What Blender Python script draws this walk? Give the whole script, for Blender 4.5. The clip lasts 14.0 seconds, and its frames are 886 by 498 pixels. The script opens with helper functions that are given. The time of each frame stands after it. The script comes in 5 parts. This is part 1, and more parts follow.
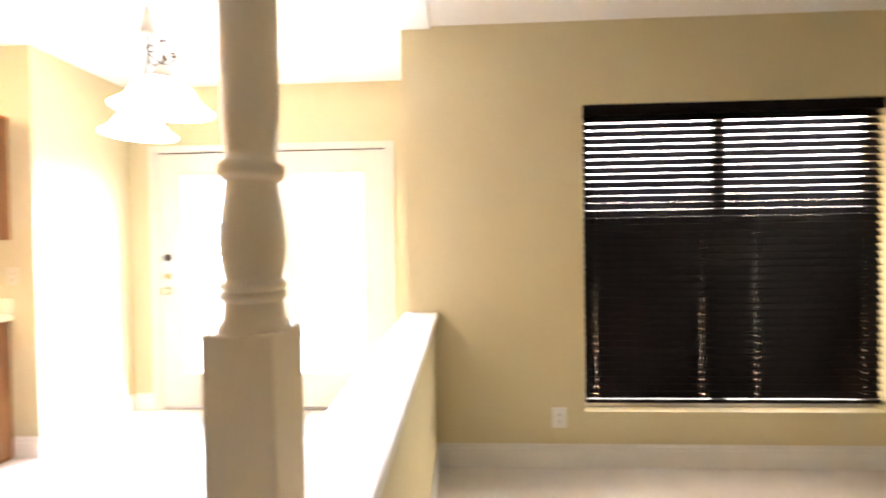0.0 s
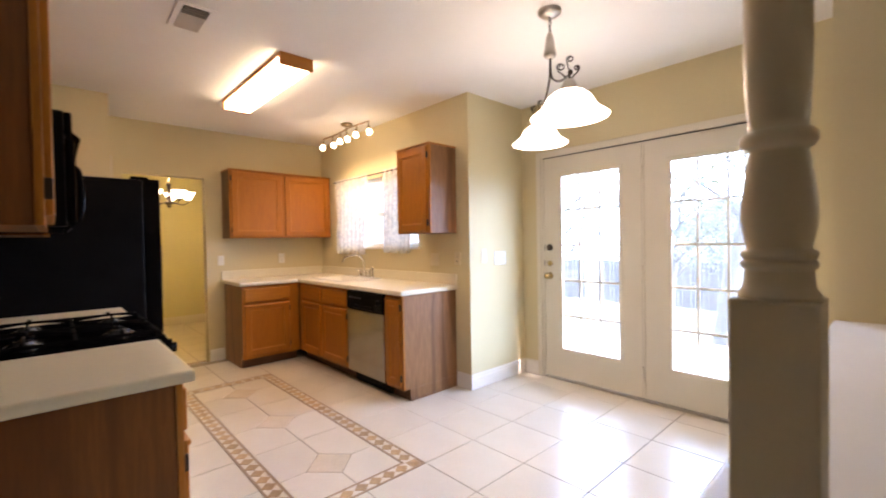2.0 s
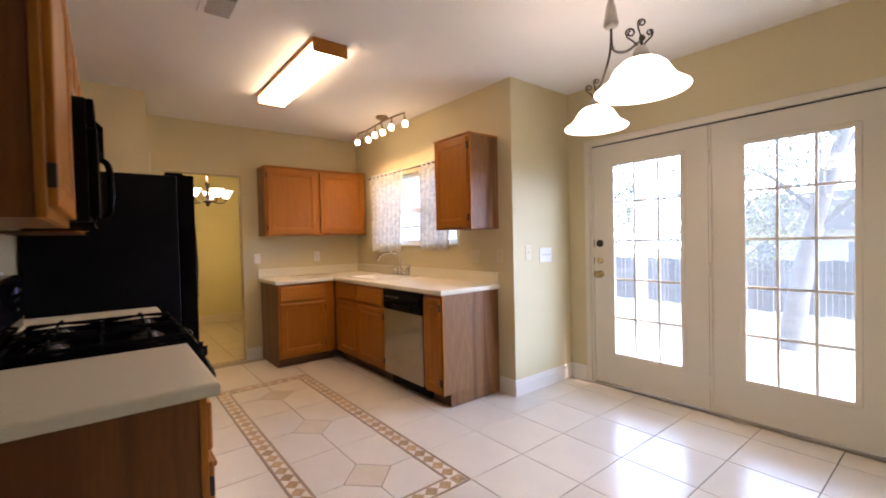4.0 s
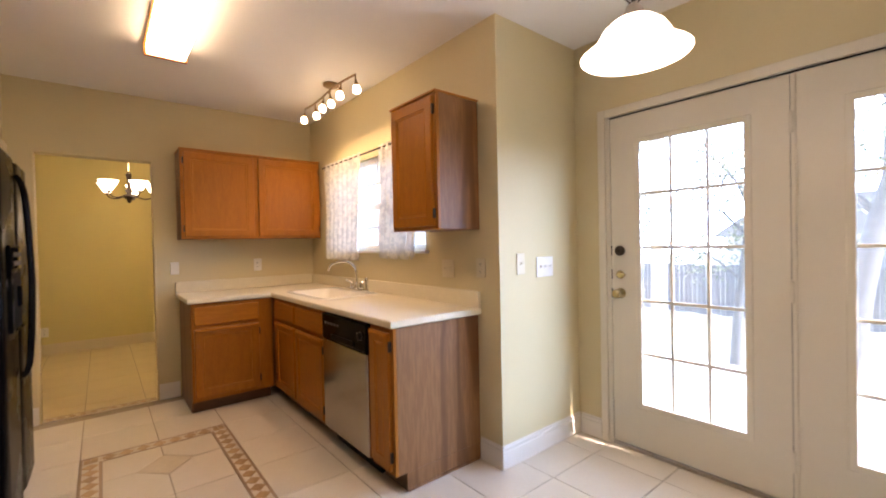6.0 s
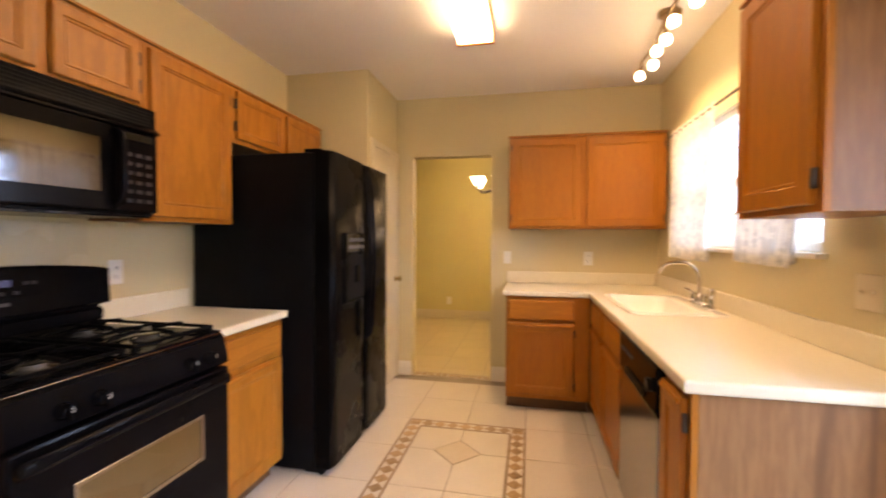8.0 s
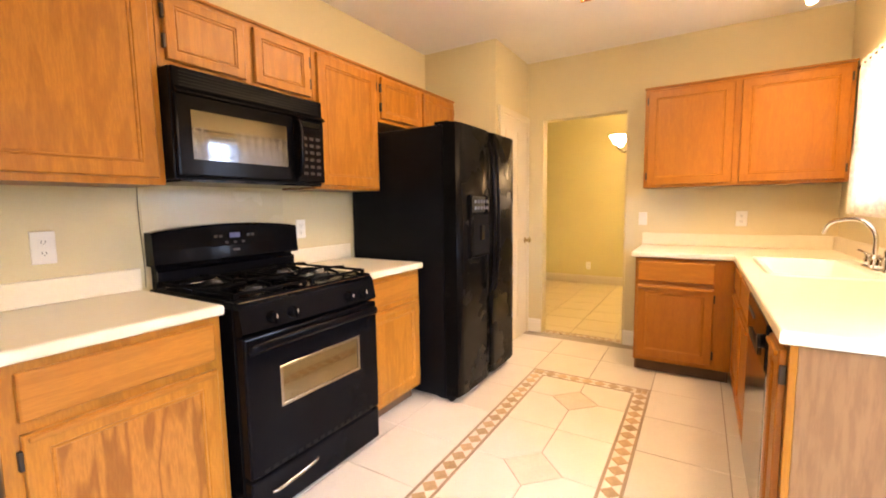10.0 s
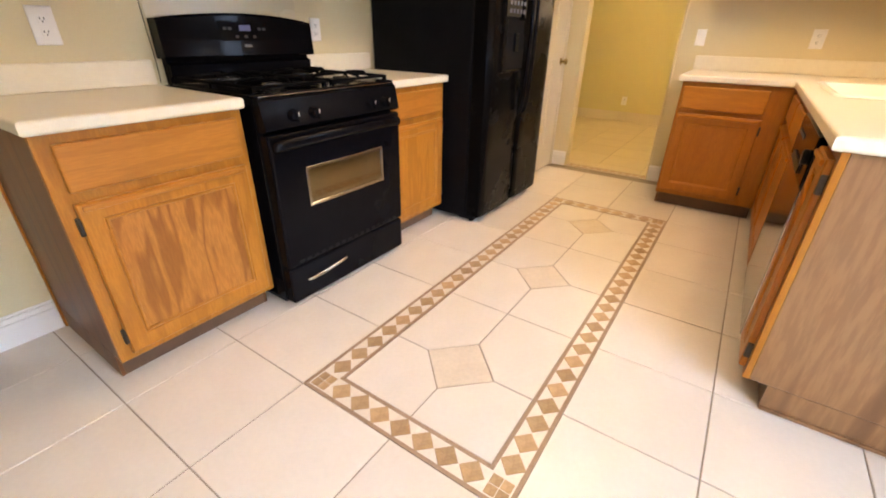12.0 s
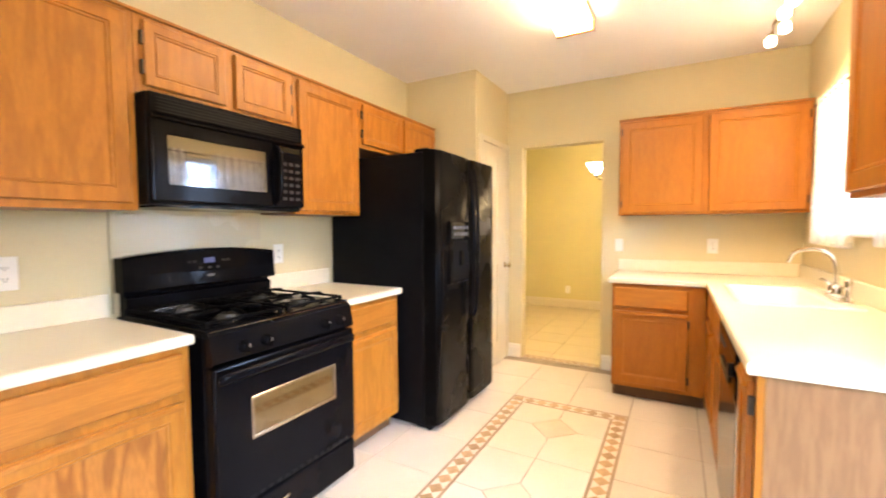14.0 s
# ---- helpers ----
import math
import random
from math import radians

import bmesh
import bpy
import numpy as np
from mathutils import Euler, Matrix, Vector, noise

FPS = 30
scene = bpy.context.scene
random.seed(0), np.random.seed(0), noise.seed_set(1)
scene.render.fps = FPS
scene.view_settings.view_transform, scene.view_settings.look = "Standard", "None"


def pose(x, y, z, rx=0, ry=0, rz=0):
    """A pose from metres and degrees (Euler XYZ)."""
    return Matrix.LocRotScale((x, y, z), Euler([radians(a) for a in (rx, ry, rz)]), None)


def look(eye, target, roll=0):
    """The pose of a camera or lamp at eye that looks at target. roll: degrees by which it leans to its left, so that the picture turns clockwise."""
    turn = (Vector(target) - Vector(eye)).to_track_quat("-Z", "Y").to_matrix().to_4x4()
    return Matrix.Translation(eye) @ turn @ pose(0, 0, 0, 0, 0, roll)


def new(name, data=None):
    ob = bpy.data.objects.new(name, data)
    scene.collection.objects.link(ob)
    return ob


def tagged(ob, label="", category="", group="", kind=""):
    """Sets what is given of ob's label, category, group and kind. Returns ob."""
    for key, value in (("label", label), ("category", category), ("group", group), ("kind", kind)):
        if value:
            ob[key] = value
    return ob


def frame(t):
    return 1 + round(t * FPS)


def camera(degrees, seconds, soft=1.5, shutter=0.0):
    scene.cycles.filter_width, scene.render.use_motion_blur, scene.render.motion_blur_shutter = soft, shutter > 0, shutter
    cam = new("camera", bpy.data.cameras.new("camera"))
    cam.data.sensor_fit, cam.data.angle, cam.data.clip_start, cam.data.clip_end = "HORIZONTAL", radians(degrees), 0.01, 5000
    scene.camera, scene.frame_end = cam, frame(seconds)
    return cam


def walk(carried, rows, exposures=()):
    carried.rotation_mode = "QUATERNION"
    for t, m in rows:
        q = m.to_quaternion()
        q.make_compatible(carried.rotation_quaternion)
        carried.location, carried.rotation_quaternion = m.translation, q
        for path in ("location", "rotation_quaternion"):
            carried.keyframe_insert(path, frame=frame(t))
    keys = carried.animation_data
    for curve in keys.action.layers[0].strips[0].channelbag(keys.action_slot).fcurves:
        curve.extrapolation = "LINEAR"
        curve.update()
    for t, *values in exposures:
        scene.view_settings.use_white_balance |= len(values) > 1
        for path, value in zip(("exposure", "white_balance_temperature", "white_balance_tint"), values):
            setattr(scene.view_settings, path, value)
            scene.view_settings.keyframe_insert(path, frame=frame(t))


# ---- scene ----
cam = camera(92.7, 14.0, soft=1.9, shutter=0.45)
PATH = [
    (0, (0.248, 0.432, 1.333), (0.157, 2.43, 1.299), -0.8),
    (0.3, (0.224, 0.427, 1.33), (-0.182, 2.385, 1.283), -0.8),
    (0.5, (0.206, 0.419, 1.327), (-0.372, 2.333, 1.273), -1.3),
    (0.6, (0.196, 0.423, 1.324), (-0.467, 2.31, 1.274), -1.1),
    (1, (0.17, 0.399, 1.319), (-0.789, 2.153, 1.276), -1.3),
    (1.5, (0.139, 0.342, 1.315), (-1.117, 1.899, 1.286), -1.2),
    (2, (0.11, 0.302, 1.309), (-1.359, 1.659, 1.273), -1.0),
    (2.5, (0.091, 0.27, 1.307), (-1.475, 1.513, 1.26), -0.9),
    (3, (0.084, 0.265, 1.307), (-1.518, 1.462, 1.259), -0.7),
    (5.3, (-0.515, 0.833, 1.285), (-2.016, 2.155, 1.235), -1.8),
    (5.5, (-0.574, 0.921, 1.308), (-2.08, 2.236, 1.247), -1.4),
    (6, (-0.768, 1.209, 1.302), (-2.323, 2.468, 1.277), -1.2),
    (6.5, (-0.94, 1.47, 1.309), (-2.589, 2.601, 1.273), -3.2),
    (7, (-1.074, 1.692, 1.325), (-2.962, 2.351, 1.28), 0.1),
    (7.5, (-1.226, 1.829, 1.292), (-3.222, 1.946, 1.258), -0.4),
    (8, (-1.31, 1.906, 1.308), (-3.269, 1.506, 1.255), 0.3),
    (8.5, (-1.258, 2.001, 1.292), (-3.075, 1.167, 1.237), -0.4),
    (8.7, (-1.225, 2.057, 1.286), (-2.996, 1.131, 1.22), -0.1),
    (10.8, (-1.141, 2.142, 1.226), (-2.748, 1.035, 0.787), -0.6),
    (11, (-1.138, 2.129, 1.196), (-2.699, 1.068, 0.536), 0.4),
    (11.5, (-1.133, 2.129, 1.124), (-2.624, 1.145, 0.224), 1.1),
    (12, (-1.131, 2.122, 1.128), (-2.609, 1.126, 0.221), 1.0),
    (12.5, (-1.144, 2.126, 1.212), (-2.743, 1.033, 0.712), -0.8),
    (13, (-1.138, 2.141, 1.294), (-2.796, 1.025, 1.208), -0.4),
    (13.2, (-1.141, 2.14, 1.292), (-2.801, 1.027, 1.199), -0.4),
    (13.6, (-1.142, 2.141, 1.293), (-2.803, 1.032, 1.195), -0.6),
    (14, (-1.156, 2.155, 1.294), (-2.904, 1.188, 1.193), -0.3),
]
EXPOSURES = [(0.0, 3.43, 6730, 25), (0.6, 2.92, 6730, 27), (1.0, 2.45, 6780, 29), (1.6, 1.93, 7130, 29), (2.2, 1.56, 7010, 30), (3.0, 1.24, 6960, 31),
             (5.3, 1.33, 7290, 31), (7.0, 1.29, 7610, 30), (7.5, 1.4, 8090, 32), (8.0, 1.81, 8350, 32), (8.6, 2.19, 8850, 31), (10.8, 2.63, 8070, 29),
             (11.2, 2.43, 7970, 28), (11.6, 2.23, 8020, 26), (12.5, 2.09, 7800, 25), (13.2, 2.4, 7400, 22), (14.0, 2.82, 7220, 22)]
walk(cam, [(t, look(eye, target, roll)) for t, eye, target, roll in PATH], EXPOSURES)

# ---- light ----
world = bpy.data.worlds.new("sky")
scene.world = world
world.use_nodes = True
wn = world.node_tree.nodes
sky = wn.new("ShaderNodeTexSky")
sky.sky_type, sky.sun_disc = "NISHITA", False
sky.sun_elevation, sky.sun_rotation = radians(54.2), radians(80.8)
wn["Background"].inputs[1].default_value = 0.15
world.node_tree.links.new(sky.outputs[0], wn["Background"].inputs[0])
sun = new("sun", bpy.data.lights.new("sun", "SUN"))
sun.data.energy, sun.data.angle, sun.data.color = 5.0, radians(0.5), (1.0, 0.94, 0.85)
sun.matrix_world = look((5.0, 0.88, 7.0), (0, 0, 0))

LAMP_WARM = (1.0, 0.76, 0.45)


def lamp(name, kind, at, energy, color, radius=0.04, target=None, cone=110):
    ob = new(name, bpy.data.lights.new(name, kind))
    ob.data.energy, ob.data.color, ob.data.shadow_soft_size = energy, color, radius
    ob.matrix_world = look(at, target) if target else Matrix.Translation(at)
    if kind == "SPOT":
        ob.data.spot_size, ob.data.spot_blend = radians(cone), 0.6
    return ob


# ---- materials ----
def nodes_of(name):
    m = bpy.data.materials.new(name)
    m.use_nodes = True
    nt = m.node_tree
    return m, nt, nt.nodes["Principled BSDF"]


def mapped(nt, scale):
    co, mp = nt.nodes.new("ShaderNodeTexCoord"), nt.nodes.new("ShaderNodeMapping")
    mp.inputs["Scale"].default_value = scale
    nt.links.new(co.outputs["Object"], mp.inputs[0])
    return mp.outputs[0]


def noise_of(nt, vec, scale, detail=3.0, rough=0.55):
    n = nt.nodes.new("ShaderNodeTexNoise")
    n.inputs["Scale"].default_value, n.inputs["Detail"].default_value, n.inputs["Roughness"].default_value = scale, detail, rough
    nt.links.new(vec, n.inputs["Vector"])
    return n.outputs["Fac"]


def ramp(nt, fac, stops):
    r = nt.nodes.new("ShaderNodeValToRGB")
    e = r.color_ramp.elements
    while len(e) < len(stops):
        e.new(0.5)
    for el, (p, c) in zip(e, stops):
        el.position, el.color = p, (*c, 1.0)
    nt.links.new(fac, r.inputs[0])
    return r.outputs[0]


def mathn(nt, op, a, b=None):
    n = nt.nodes.new("ShaderNodeMath")
    n.operation = op
    for i, v in enumerate((a, b)):
        if v is None:
            continue
        if isinstance(v, (int, float)):
            n.inputs[i].default_value = v
        else:
            nt.links.new(v, n.inputs[i])
    return n.outputs[0]


def mixc(nt, fac, a, b, mode="MIX"):
    n = nt.nodes.new("ShaderNodeMix")
    n.data_type, n.blend_type = "RGBA", mode
    for sock, v in ((n.inputs[0], fac), (n.inputs[6], a), (n.inputs[7], b)):
        if isinstance(v, (int, float)):
            sock.default_value = v
        elif isinstance(v, tuple):
            sock.default_value = (*v, 1.0)
        else:
            nt.links.new(v, sock)
    return n.outputs[2]


def bump_to(nt, bsdf, height, strength, dist=0.002):
    b = nt.nodes.new("ShaderNodeBump")
    b.inputs["Strength"].default_value, b.inputs["Distance"].default_value = strength, dist
    nt.links.new(height, b.inputs["Height"])
    nt.links.new(b.outputs[0], bsdf.inputs["Normal"])


def surface(name, a, b, scale=3.0, fine=90.0, rough=0.5, bump=0.15, metal=0.0, spread=0.06, coat=0.0, random_tint=0.0, spec=0.5, vary=0.14):
    """Two colours in soft patches, a fine grain on top, relief and uneven gloss."""
    m, nt, p = nodes_of(name)
    v = mapped(nt, (1, 1, 1))
    big, small = noise_of(nt, v, scale, 4), noise_of(nt, v, fine, 2)
    col = ramp(nt, big, [(0.3, a), (0.7, b)])
    col = mixc(nt, spread, col, ramp(nt, small, [(0.3, tuple(c * 0.55 for c in a)), (0.7, tuple(min(1, c * 1.2) for c in b))]))
    if random_tint:
        oi = nt.nodes.new("ShaderNodeObjectInfo")
        hsv = nt.nodes.new("ShaderNodeHueSaturation")
        nt.links.new(mathn(nt, "ADD", mathn(nt, "MULTIPLY", oi.outputs["Random"], random_tint), 1 - random_tint / 2), hsv.inputs["Value"])
        nt.links.new(col, hsv.inputs["Color"])
        col = hsv.outputs[0]
    nt.links.new(col, p.inputs["Base Color"])
    nt.links.new(mathn(nt, "ADD", mathn(nt, "MULTIPLY", big, vary), rough - vary / 2), p.inputs["Roughness"])
    p.inputs["Metallic"].default_value, p.inputs["Coat Weight"].default_value = metal, coat
    p.inputs["Specular IOR Level"].default_value = spec
    if bump:
        bump_to(nt, p, small, bump, 0.001)
    return m


def wood(name, light, dark, flow, rough=0.38, contrast=0.5, rings_per=24.0):
    """Oak: cathedral figure from stretched noise, with fine open pores. flow: stretch along x, y, z."""
    m, nt, p = nodes_of(name)
    v = mapped(nt, flow)
    base = noise_of(nt, v, 1.0, 2.0, 0.45)
    rings = mathn(nt, "MULTIPLY", mathn(nt, "ADD", mathn(nt, "SINE", mathn(nt, "MULTIPLY", base, rings_per)), 1.0), 0.5)
    v2 = mapped(nt, tuple(16 * f for f in flow))
    pores = noise_of(nt, v2, 1.0, 3, 0.6)
    patch = noise_of(nt, mapped(nt, (1, 1, 1)), 2.2, 2)
    mid = tuple((x + y) / 2 for x, y in zip(light, dark))
    col = ramp(nt, rings, [(0.02, tuple(l * (1 - contrast) + d * contrast for l, d in zip(light, dark))), (0.45, light)])
    col = mixc(nt, mathn(nt, "MULTIPLY", ramp(nt, pores, [(0.42, (1, 1, 1)), (0.6, (0, 0, 0))]), 0.34), col, dark)
    col = mixc(nt, mathn(nt, "MULTIPLY", patch, 0.35), col, mid)
    nt.links.new(col, p.inputs["Base Color"])
    nt.links.new(mathn(nt, "ADD", mathn(nt, "MULTIPLY", pores, 0.2), rough - 0.1), p.inputs["Roughness"])
    p.inputs["Coat Weight"].default_value, p.inputs["Coat Roughness"].default_value = 0.04, 0.3
    p.inputs["Specular IOR Level"].default_value = 0.32
    bump_to(nt, p, pores, 0.12, 0.0006)
    return m


def glow(name, color, strength, base=(0.9, 0.9, 0.9)):
    m, nt, p = nodes_of(name)
    p.inputs["Base Color"].default_value = (*base, 1)
    p.inputs["Emission Color"].default_value = (*color, 1)
    p.inputs["Emission Strength"].default_value = strength
    p.inputs["Roughness"].default_value = 0.35
    return m


def glass(name, tint=(1, 1, 1), veil=0.042):
    """Clear glass with a little gloss and an uneven pale veil that paints in the glare of the daylight."""
    m, nt, p = nodes_of(name)
    nt.nodes.remove(p)
    t, g, mx = nt.nodes.new("ShaderNodeBsdfTransparent"), nt.nodes.new("ShaderNodeBsdfGlossy"), nt.nodes.new("ShaderNodeMixShader")
    f = nt.nodes.new("ShaderNodeLayerWeight")
    f.inputs[0].default_value = 0.12
    gloss = mathn(nt, "ADD", mathn(nt, "MULTIPLY", f.outputs["Facing"], 0.35), 0.03)
    t.inputs[0].default_value = (*tint, 1)
    g.inputs["Roughness"].default_value = 0.02
    # translucent share lays a glare haze over the view outside
    film, veiled = nt.nodes.new("ShaderNodeBsdfTranslucent"), nt.nodes.new("ShaderNodeMixShader")
    film.inputs[0].default_value = (0.98, 0.92, 0.80, 1)
    nt.links.new(mathn(nt, "MULTIPLY", mathn(nt, "ADD", noise_of(nt, mapped(nt, (1, 1, 1)), 3.5, 3), 0.5), veil), veiled.inputs[0])
    nt.links.new(t.outputs[0], veiled.inputs[1]), nt.links.new(film.outputs[0], veiled.inputs[2])
    for a, b in ((gloss, mx.inputs[0]), (veiled.outputs[0], mx.inputs[1]), (g.outputs[0], mx.inputs[2]), (mx.outputs[0], nt.nodes["Material Output"].inputs[0])):
        nt.links.new(a, b)
    return m


WALL = surface("wall_paint", (0.615, 0.528, 0.312), (0.655, 0.565, 0.338), 1.3, 160, 0.6, 0.25, spread=0.04)
DINING = surface("dining_paint", (0.61, 0.54, 0.245), (0.65, 0.58, 0.27), 1.3, 160, 0.6, 0.25, spread=0.04)
CEIL = surface("ceiling_paint", (0.84, 0.825, 0.78), (0.87, 0.855, 0.81), 2.0, 110, 0.8, 0.5, spread=0.05)
TRIM = surface("trim_paint", (0.75, 0.72, 0.66), (0.79, 0.76, 0.70), 3.0, 200, 0.35, 0.05, spread=0.03)
POST = surface("post_paint", (0.74, 0.61, 0.41), (0.78, 0.65, 0.44), 3.0, 200, 0.3, 0.06, spread=0.03)
DOORW = surface("door_paint", (0.68, 0.63, 0.52), (0.73, 0.68, 0.57), 2.0, 180, 0.32, 0.06, spread=0.03)
TILE = surface("ceramic_tile", (0.680, 0.615, 0.515), (0.712, 0.648, 0.548), 5.0, 60, 0.25, 0.05, spread=0.05, random_tint=0.05, spec=0.4, vary=0.03)
TILE_ACC = surface("diamond_tile", (0.62, 0.53, 0.40), (0.69, 0.60, 0.47), 6.0, 60, 0.25, 0.08, spread=0.12, random_tint=0.05)
GROUT = surface("grout", (0.27, 0.22, 0.16), (0.33, 0.27, 0.20), 8.0, 200, 0.85, 0.4, spread=0.2)
BROWN = surface("brown_stone", (0.32, 0.195, 0.09), (0.47, 0.305, 0.15), 22.0, 120, 0.35, 0.25, spread=0.25, random_tint=0.4)
STRIP = surface("brown_strip", (0.28, 0.18, 0.105), (0.36, 0.24, 0.15), 14.0, 120, 0.35, 0.2, spread=0.2, random_tint=0.15)
# pale floor tile darkened and yellowed for the dining room's dim warm light
TILE_DIN_SHADED = surface("dining_tile_shaded", (0.50, 0.415, 0.235), (0.56, 0.47, 0.275), 3.0, 60, 0.35, 0.05, spread=0.08, random_tint=0.06, spec=0.3)
CREAM = surface("border_cream", (0.70, 0.62, 0.52), (0.76, 0.69, 0.58), 14.0, 80, 0.25, 0.08, spread=0.1)
CARPET = surface("carpet", (0.74, 0.69, 0.63), (0.80, 0.75, 0.69), 6.0, 420, 0.9, 0.8, spread=0.15)
LAMINATE = surface("counter_laminate", (0.73, 0.665, 0.50), (0.77, 0.705, 0.54), 30.0, 300, 0.33, 0.03, spread=0.10)
SINKM = surface("sink_enamel", (0.89, 0.86, 0.78), (0.90, 0.87, 0.80), 8.0, 200, 0.18, 0.0, spread=0.03)
OAK_V = wood("oak_upright", (0.50, 0.190, 0.025), (0.27, 0.086, 0.009), (12, 12, 1.5), contrast=0.42)
OAK_FIG = wood("oak_figured", (0.49, 0.187, 0.037), (0.20, 0.060, 0.009), (10, 10, 1.5), contrast=0.7, rings_per=34.0)
OAK_H = wood("oak_level", (0.485, 0.182, 0.028), (0.28, 0.094, 0.011), (1.2, 1.2, 14), contrast=0.4)
OAK_VR = wood("oak_upright_red", (0.43, 0.150, 0.015), (0.255, 0.077, 0.007), (12, 12, 1.5), contrast=0.22)
OAK_HR = wood("oak_level_red", (0.49, 0.175, 0.018), (0.30, 0.095, 0.009), (1.2, 1.2, 14), contrast=0.35)
CREAM_DOOR = surface("cream_door_paint", (0.63, 0.555, 0.39), (0.67, 0.59, 0.42), 2.0, 180, 0.3, 0.06, spread=0.03)
KEYCAP = surface("dim_keycap", (0.013, 0.013, 0.014), (0.020, 0.020, 0.022), 20, 200, 0.4, 0.0)
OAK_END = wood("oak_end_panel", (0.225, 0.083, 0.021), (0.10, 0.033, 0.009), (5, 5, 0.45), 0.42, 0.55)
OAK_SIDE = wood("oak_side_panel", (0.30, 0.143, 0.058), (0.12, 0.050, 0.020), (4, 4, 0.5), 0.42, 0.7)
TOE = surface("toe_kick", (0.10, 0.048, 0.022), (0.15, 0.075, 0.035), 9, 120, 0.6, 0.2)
BLACK = surface("black_enamel", (0.003, 0.003, 0.004), (0.005, 0.005, 0.006), 4, 260, 0.12, 0.03, spread=0.05, spec=0.075)
BLACK_TEX = surface("black_textured", (0.003, 0.003, 0.004), (0.006, 0.006, 0.007), 5, 420, 0.32, 0.35, spread=0.05, spec=0.09)
BLACK_DOOR = surface("black_door_enamel", (0.003, 0.0027, 0.0026), (0.005, 0.0046, 0.0044), 4, 260, 0.27, 0.05, spread=0.05, spec=0.03)
BLACK_GLASS = surface("black_glass", (0.008, 0.008, 0.009), (0.012, 0.012, 0.013), 4, 200, 0.06, 0.0, spread=0.02)
IRON = surface("cast_iron", (0.003, 0.003, 0.003), (0.005, 0.005, 0.005), 20, 300, 0.75, 0.2, spec=0.04)
CAP = surface("worn_burner_cap", (0.05, 0.05, 0.05), (0.09, 0.09, 0.09), 20, 300, 0.25, 0.1, metal=0.6)
# louvre colour browned to carry the shade on the slats
VENT_SHADED = surface("shaded_louvre", (0.50, 0.44, 0.36), (0.56, 0.50, 0.42), 9, 200, 0.5, 0.1)
SPLASH = surface("glossy_wall_panel", (0.614, 0.525, 0.335), (0.654, 0.562, 0.36), 1.3, 160, 0.28, 0.04, spread=0.03)
STEEL = surface("brushed_steel", (0.36, 0.34, 0.31), (0.42, 0.40, 0.37), 3, 300, 0.17, 0.04, metal=1.0)
CHROME = surface("chrome", (0.72, 0.72, 0.72), (0.80, 0.80, 0.80), 5, 200, 0.08, 0.0, metal=1.0)
NICKEL = surface("satin_nickel", (0.42, 0.38, 0.33), (0.50, 0.46, 0.40), 8, 200, 0.32, 0.05, metal=1.0)
BRONZE = surface("dark_bronze", (0.045, 0.035, 0.028), (0.075, 0.058, 0.045), 12, 200, 0.42, 0.1, metal=0.8)
TAN_METAL = surface("tan_bronze", (0.26, 0.18, 0.10), (0.34, 0.24, 0.14), 10, 200, 0.35, 0.05, metal=0.9)
BRASS = surface("brass", (0.50, 0.38, 0.18), (0.58, 0.46, 0.25), 9, 200, 0.25, 0.05, metal=1.0)
PLASTIC = surface("white_plastic", (0.76, 0.74, 0.68), (0.80, 0.78, 0.72), 6, 200, 0.35, 0.02, spread=0.02)
IVORY = surface("ivory_plastic", (0.66, 0.585, 0.42), (0.70, 0.62, 0.45), 6, 200, 0.4, 0.02, spread=0.02)
SLOT = surface("dark_slot", (0.004, 0.004, 0.004), (0.007, 0.007, 0.007), 6, 200, 0.6, 0.0, spec=0.1)
GREY = surface("grey_print", (0.085, 0.085, 0.09), (0.12, 0.12, 0.125), 6, 200, 0.5, 0.0, spec=0.2)
BLIND = surface("dark_slat", (0.005, 0.0036, 0.0038), (0.008, 0.0056, 0.0056), 9, 140, 0.42, 0.12, spread=0.1, spec=0.1)
DIFFUSER = glow("lit_diffuser", (1.0, 0.83, 0.55), 5.4)
SHADE = glow("lit_shade_glass", (1.0, 0.90, 0.74), 3.4)
HEAD = glow("lit_head_glass", (1.0, 0.82, 0.52), 6.0)
CHAND = glow("lit_chandelier_glass", (1.0, 0.88, 0.66), 3.0)
DISPLAY = glow("blue_display", (0.30, 0.38, 0.9), 0.04, (0.02, 0.02, 0.04))
def lace_cloth(name):
    """Sheer white cloth with a denser printed figure; light passes through it."""
    m, nt, p = nodes_of(name)
    nt.nodes.remove(p)
    v = mapped(nt, (1, 1, 1))
    fig = ramp(nt, noise_of(nt, v, 22.0, 3, 0.6), [(0.47, (0, 0, 0)), (0.56, (1, 1, 1))])
    weave = noise_of(nt, v, 500.0, 1)
    d, t, c = nt.nodes.new("ShaderNodeBsdfDiffuse"), nt.nodes.new("ShaderNodeBsdfTranslucent"), nt.nodes.new("ShaderNodeBsdfTransparent")
    a, b = nt.nodes.new("ShaderNodeMixShader"), nt.nodes.new("ShaderNodeMixShader")
    col = mixc(nt, fig, (0.80, 0.765, 0.69), (0.63, 0.61, 0.57))
    nt.links.new(col, d.inputs[0]), nt.links.new(col, t.inputs[0])
    a.inputs[0].default_value = 0.10
    nt.links.new(d.outputs[0], a.inputs[1]), nt.links.new(t.outputs[0], a.inputs[2])
    nt.links.new(mathn(nt, "ADD", mathn(nt, "MULTIPLY", weave, 0.16), 0.84), b.inputs[0])
    nt.links.new(c.outputs[0], b.inputs[1]), nt.links.new(a.outputs[0], b.inputs[2])
    nt.links.new(b.outputs[0], nt.nodes["Material Output"].inputs[0])
    return m


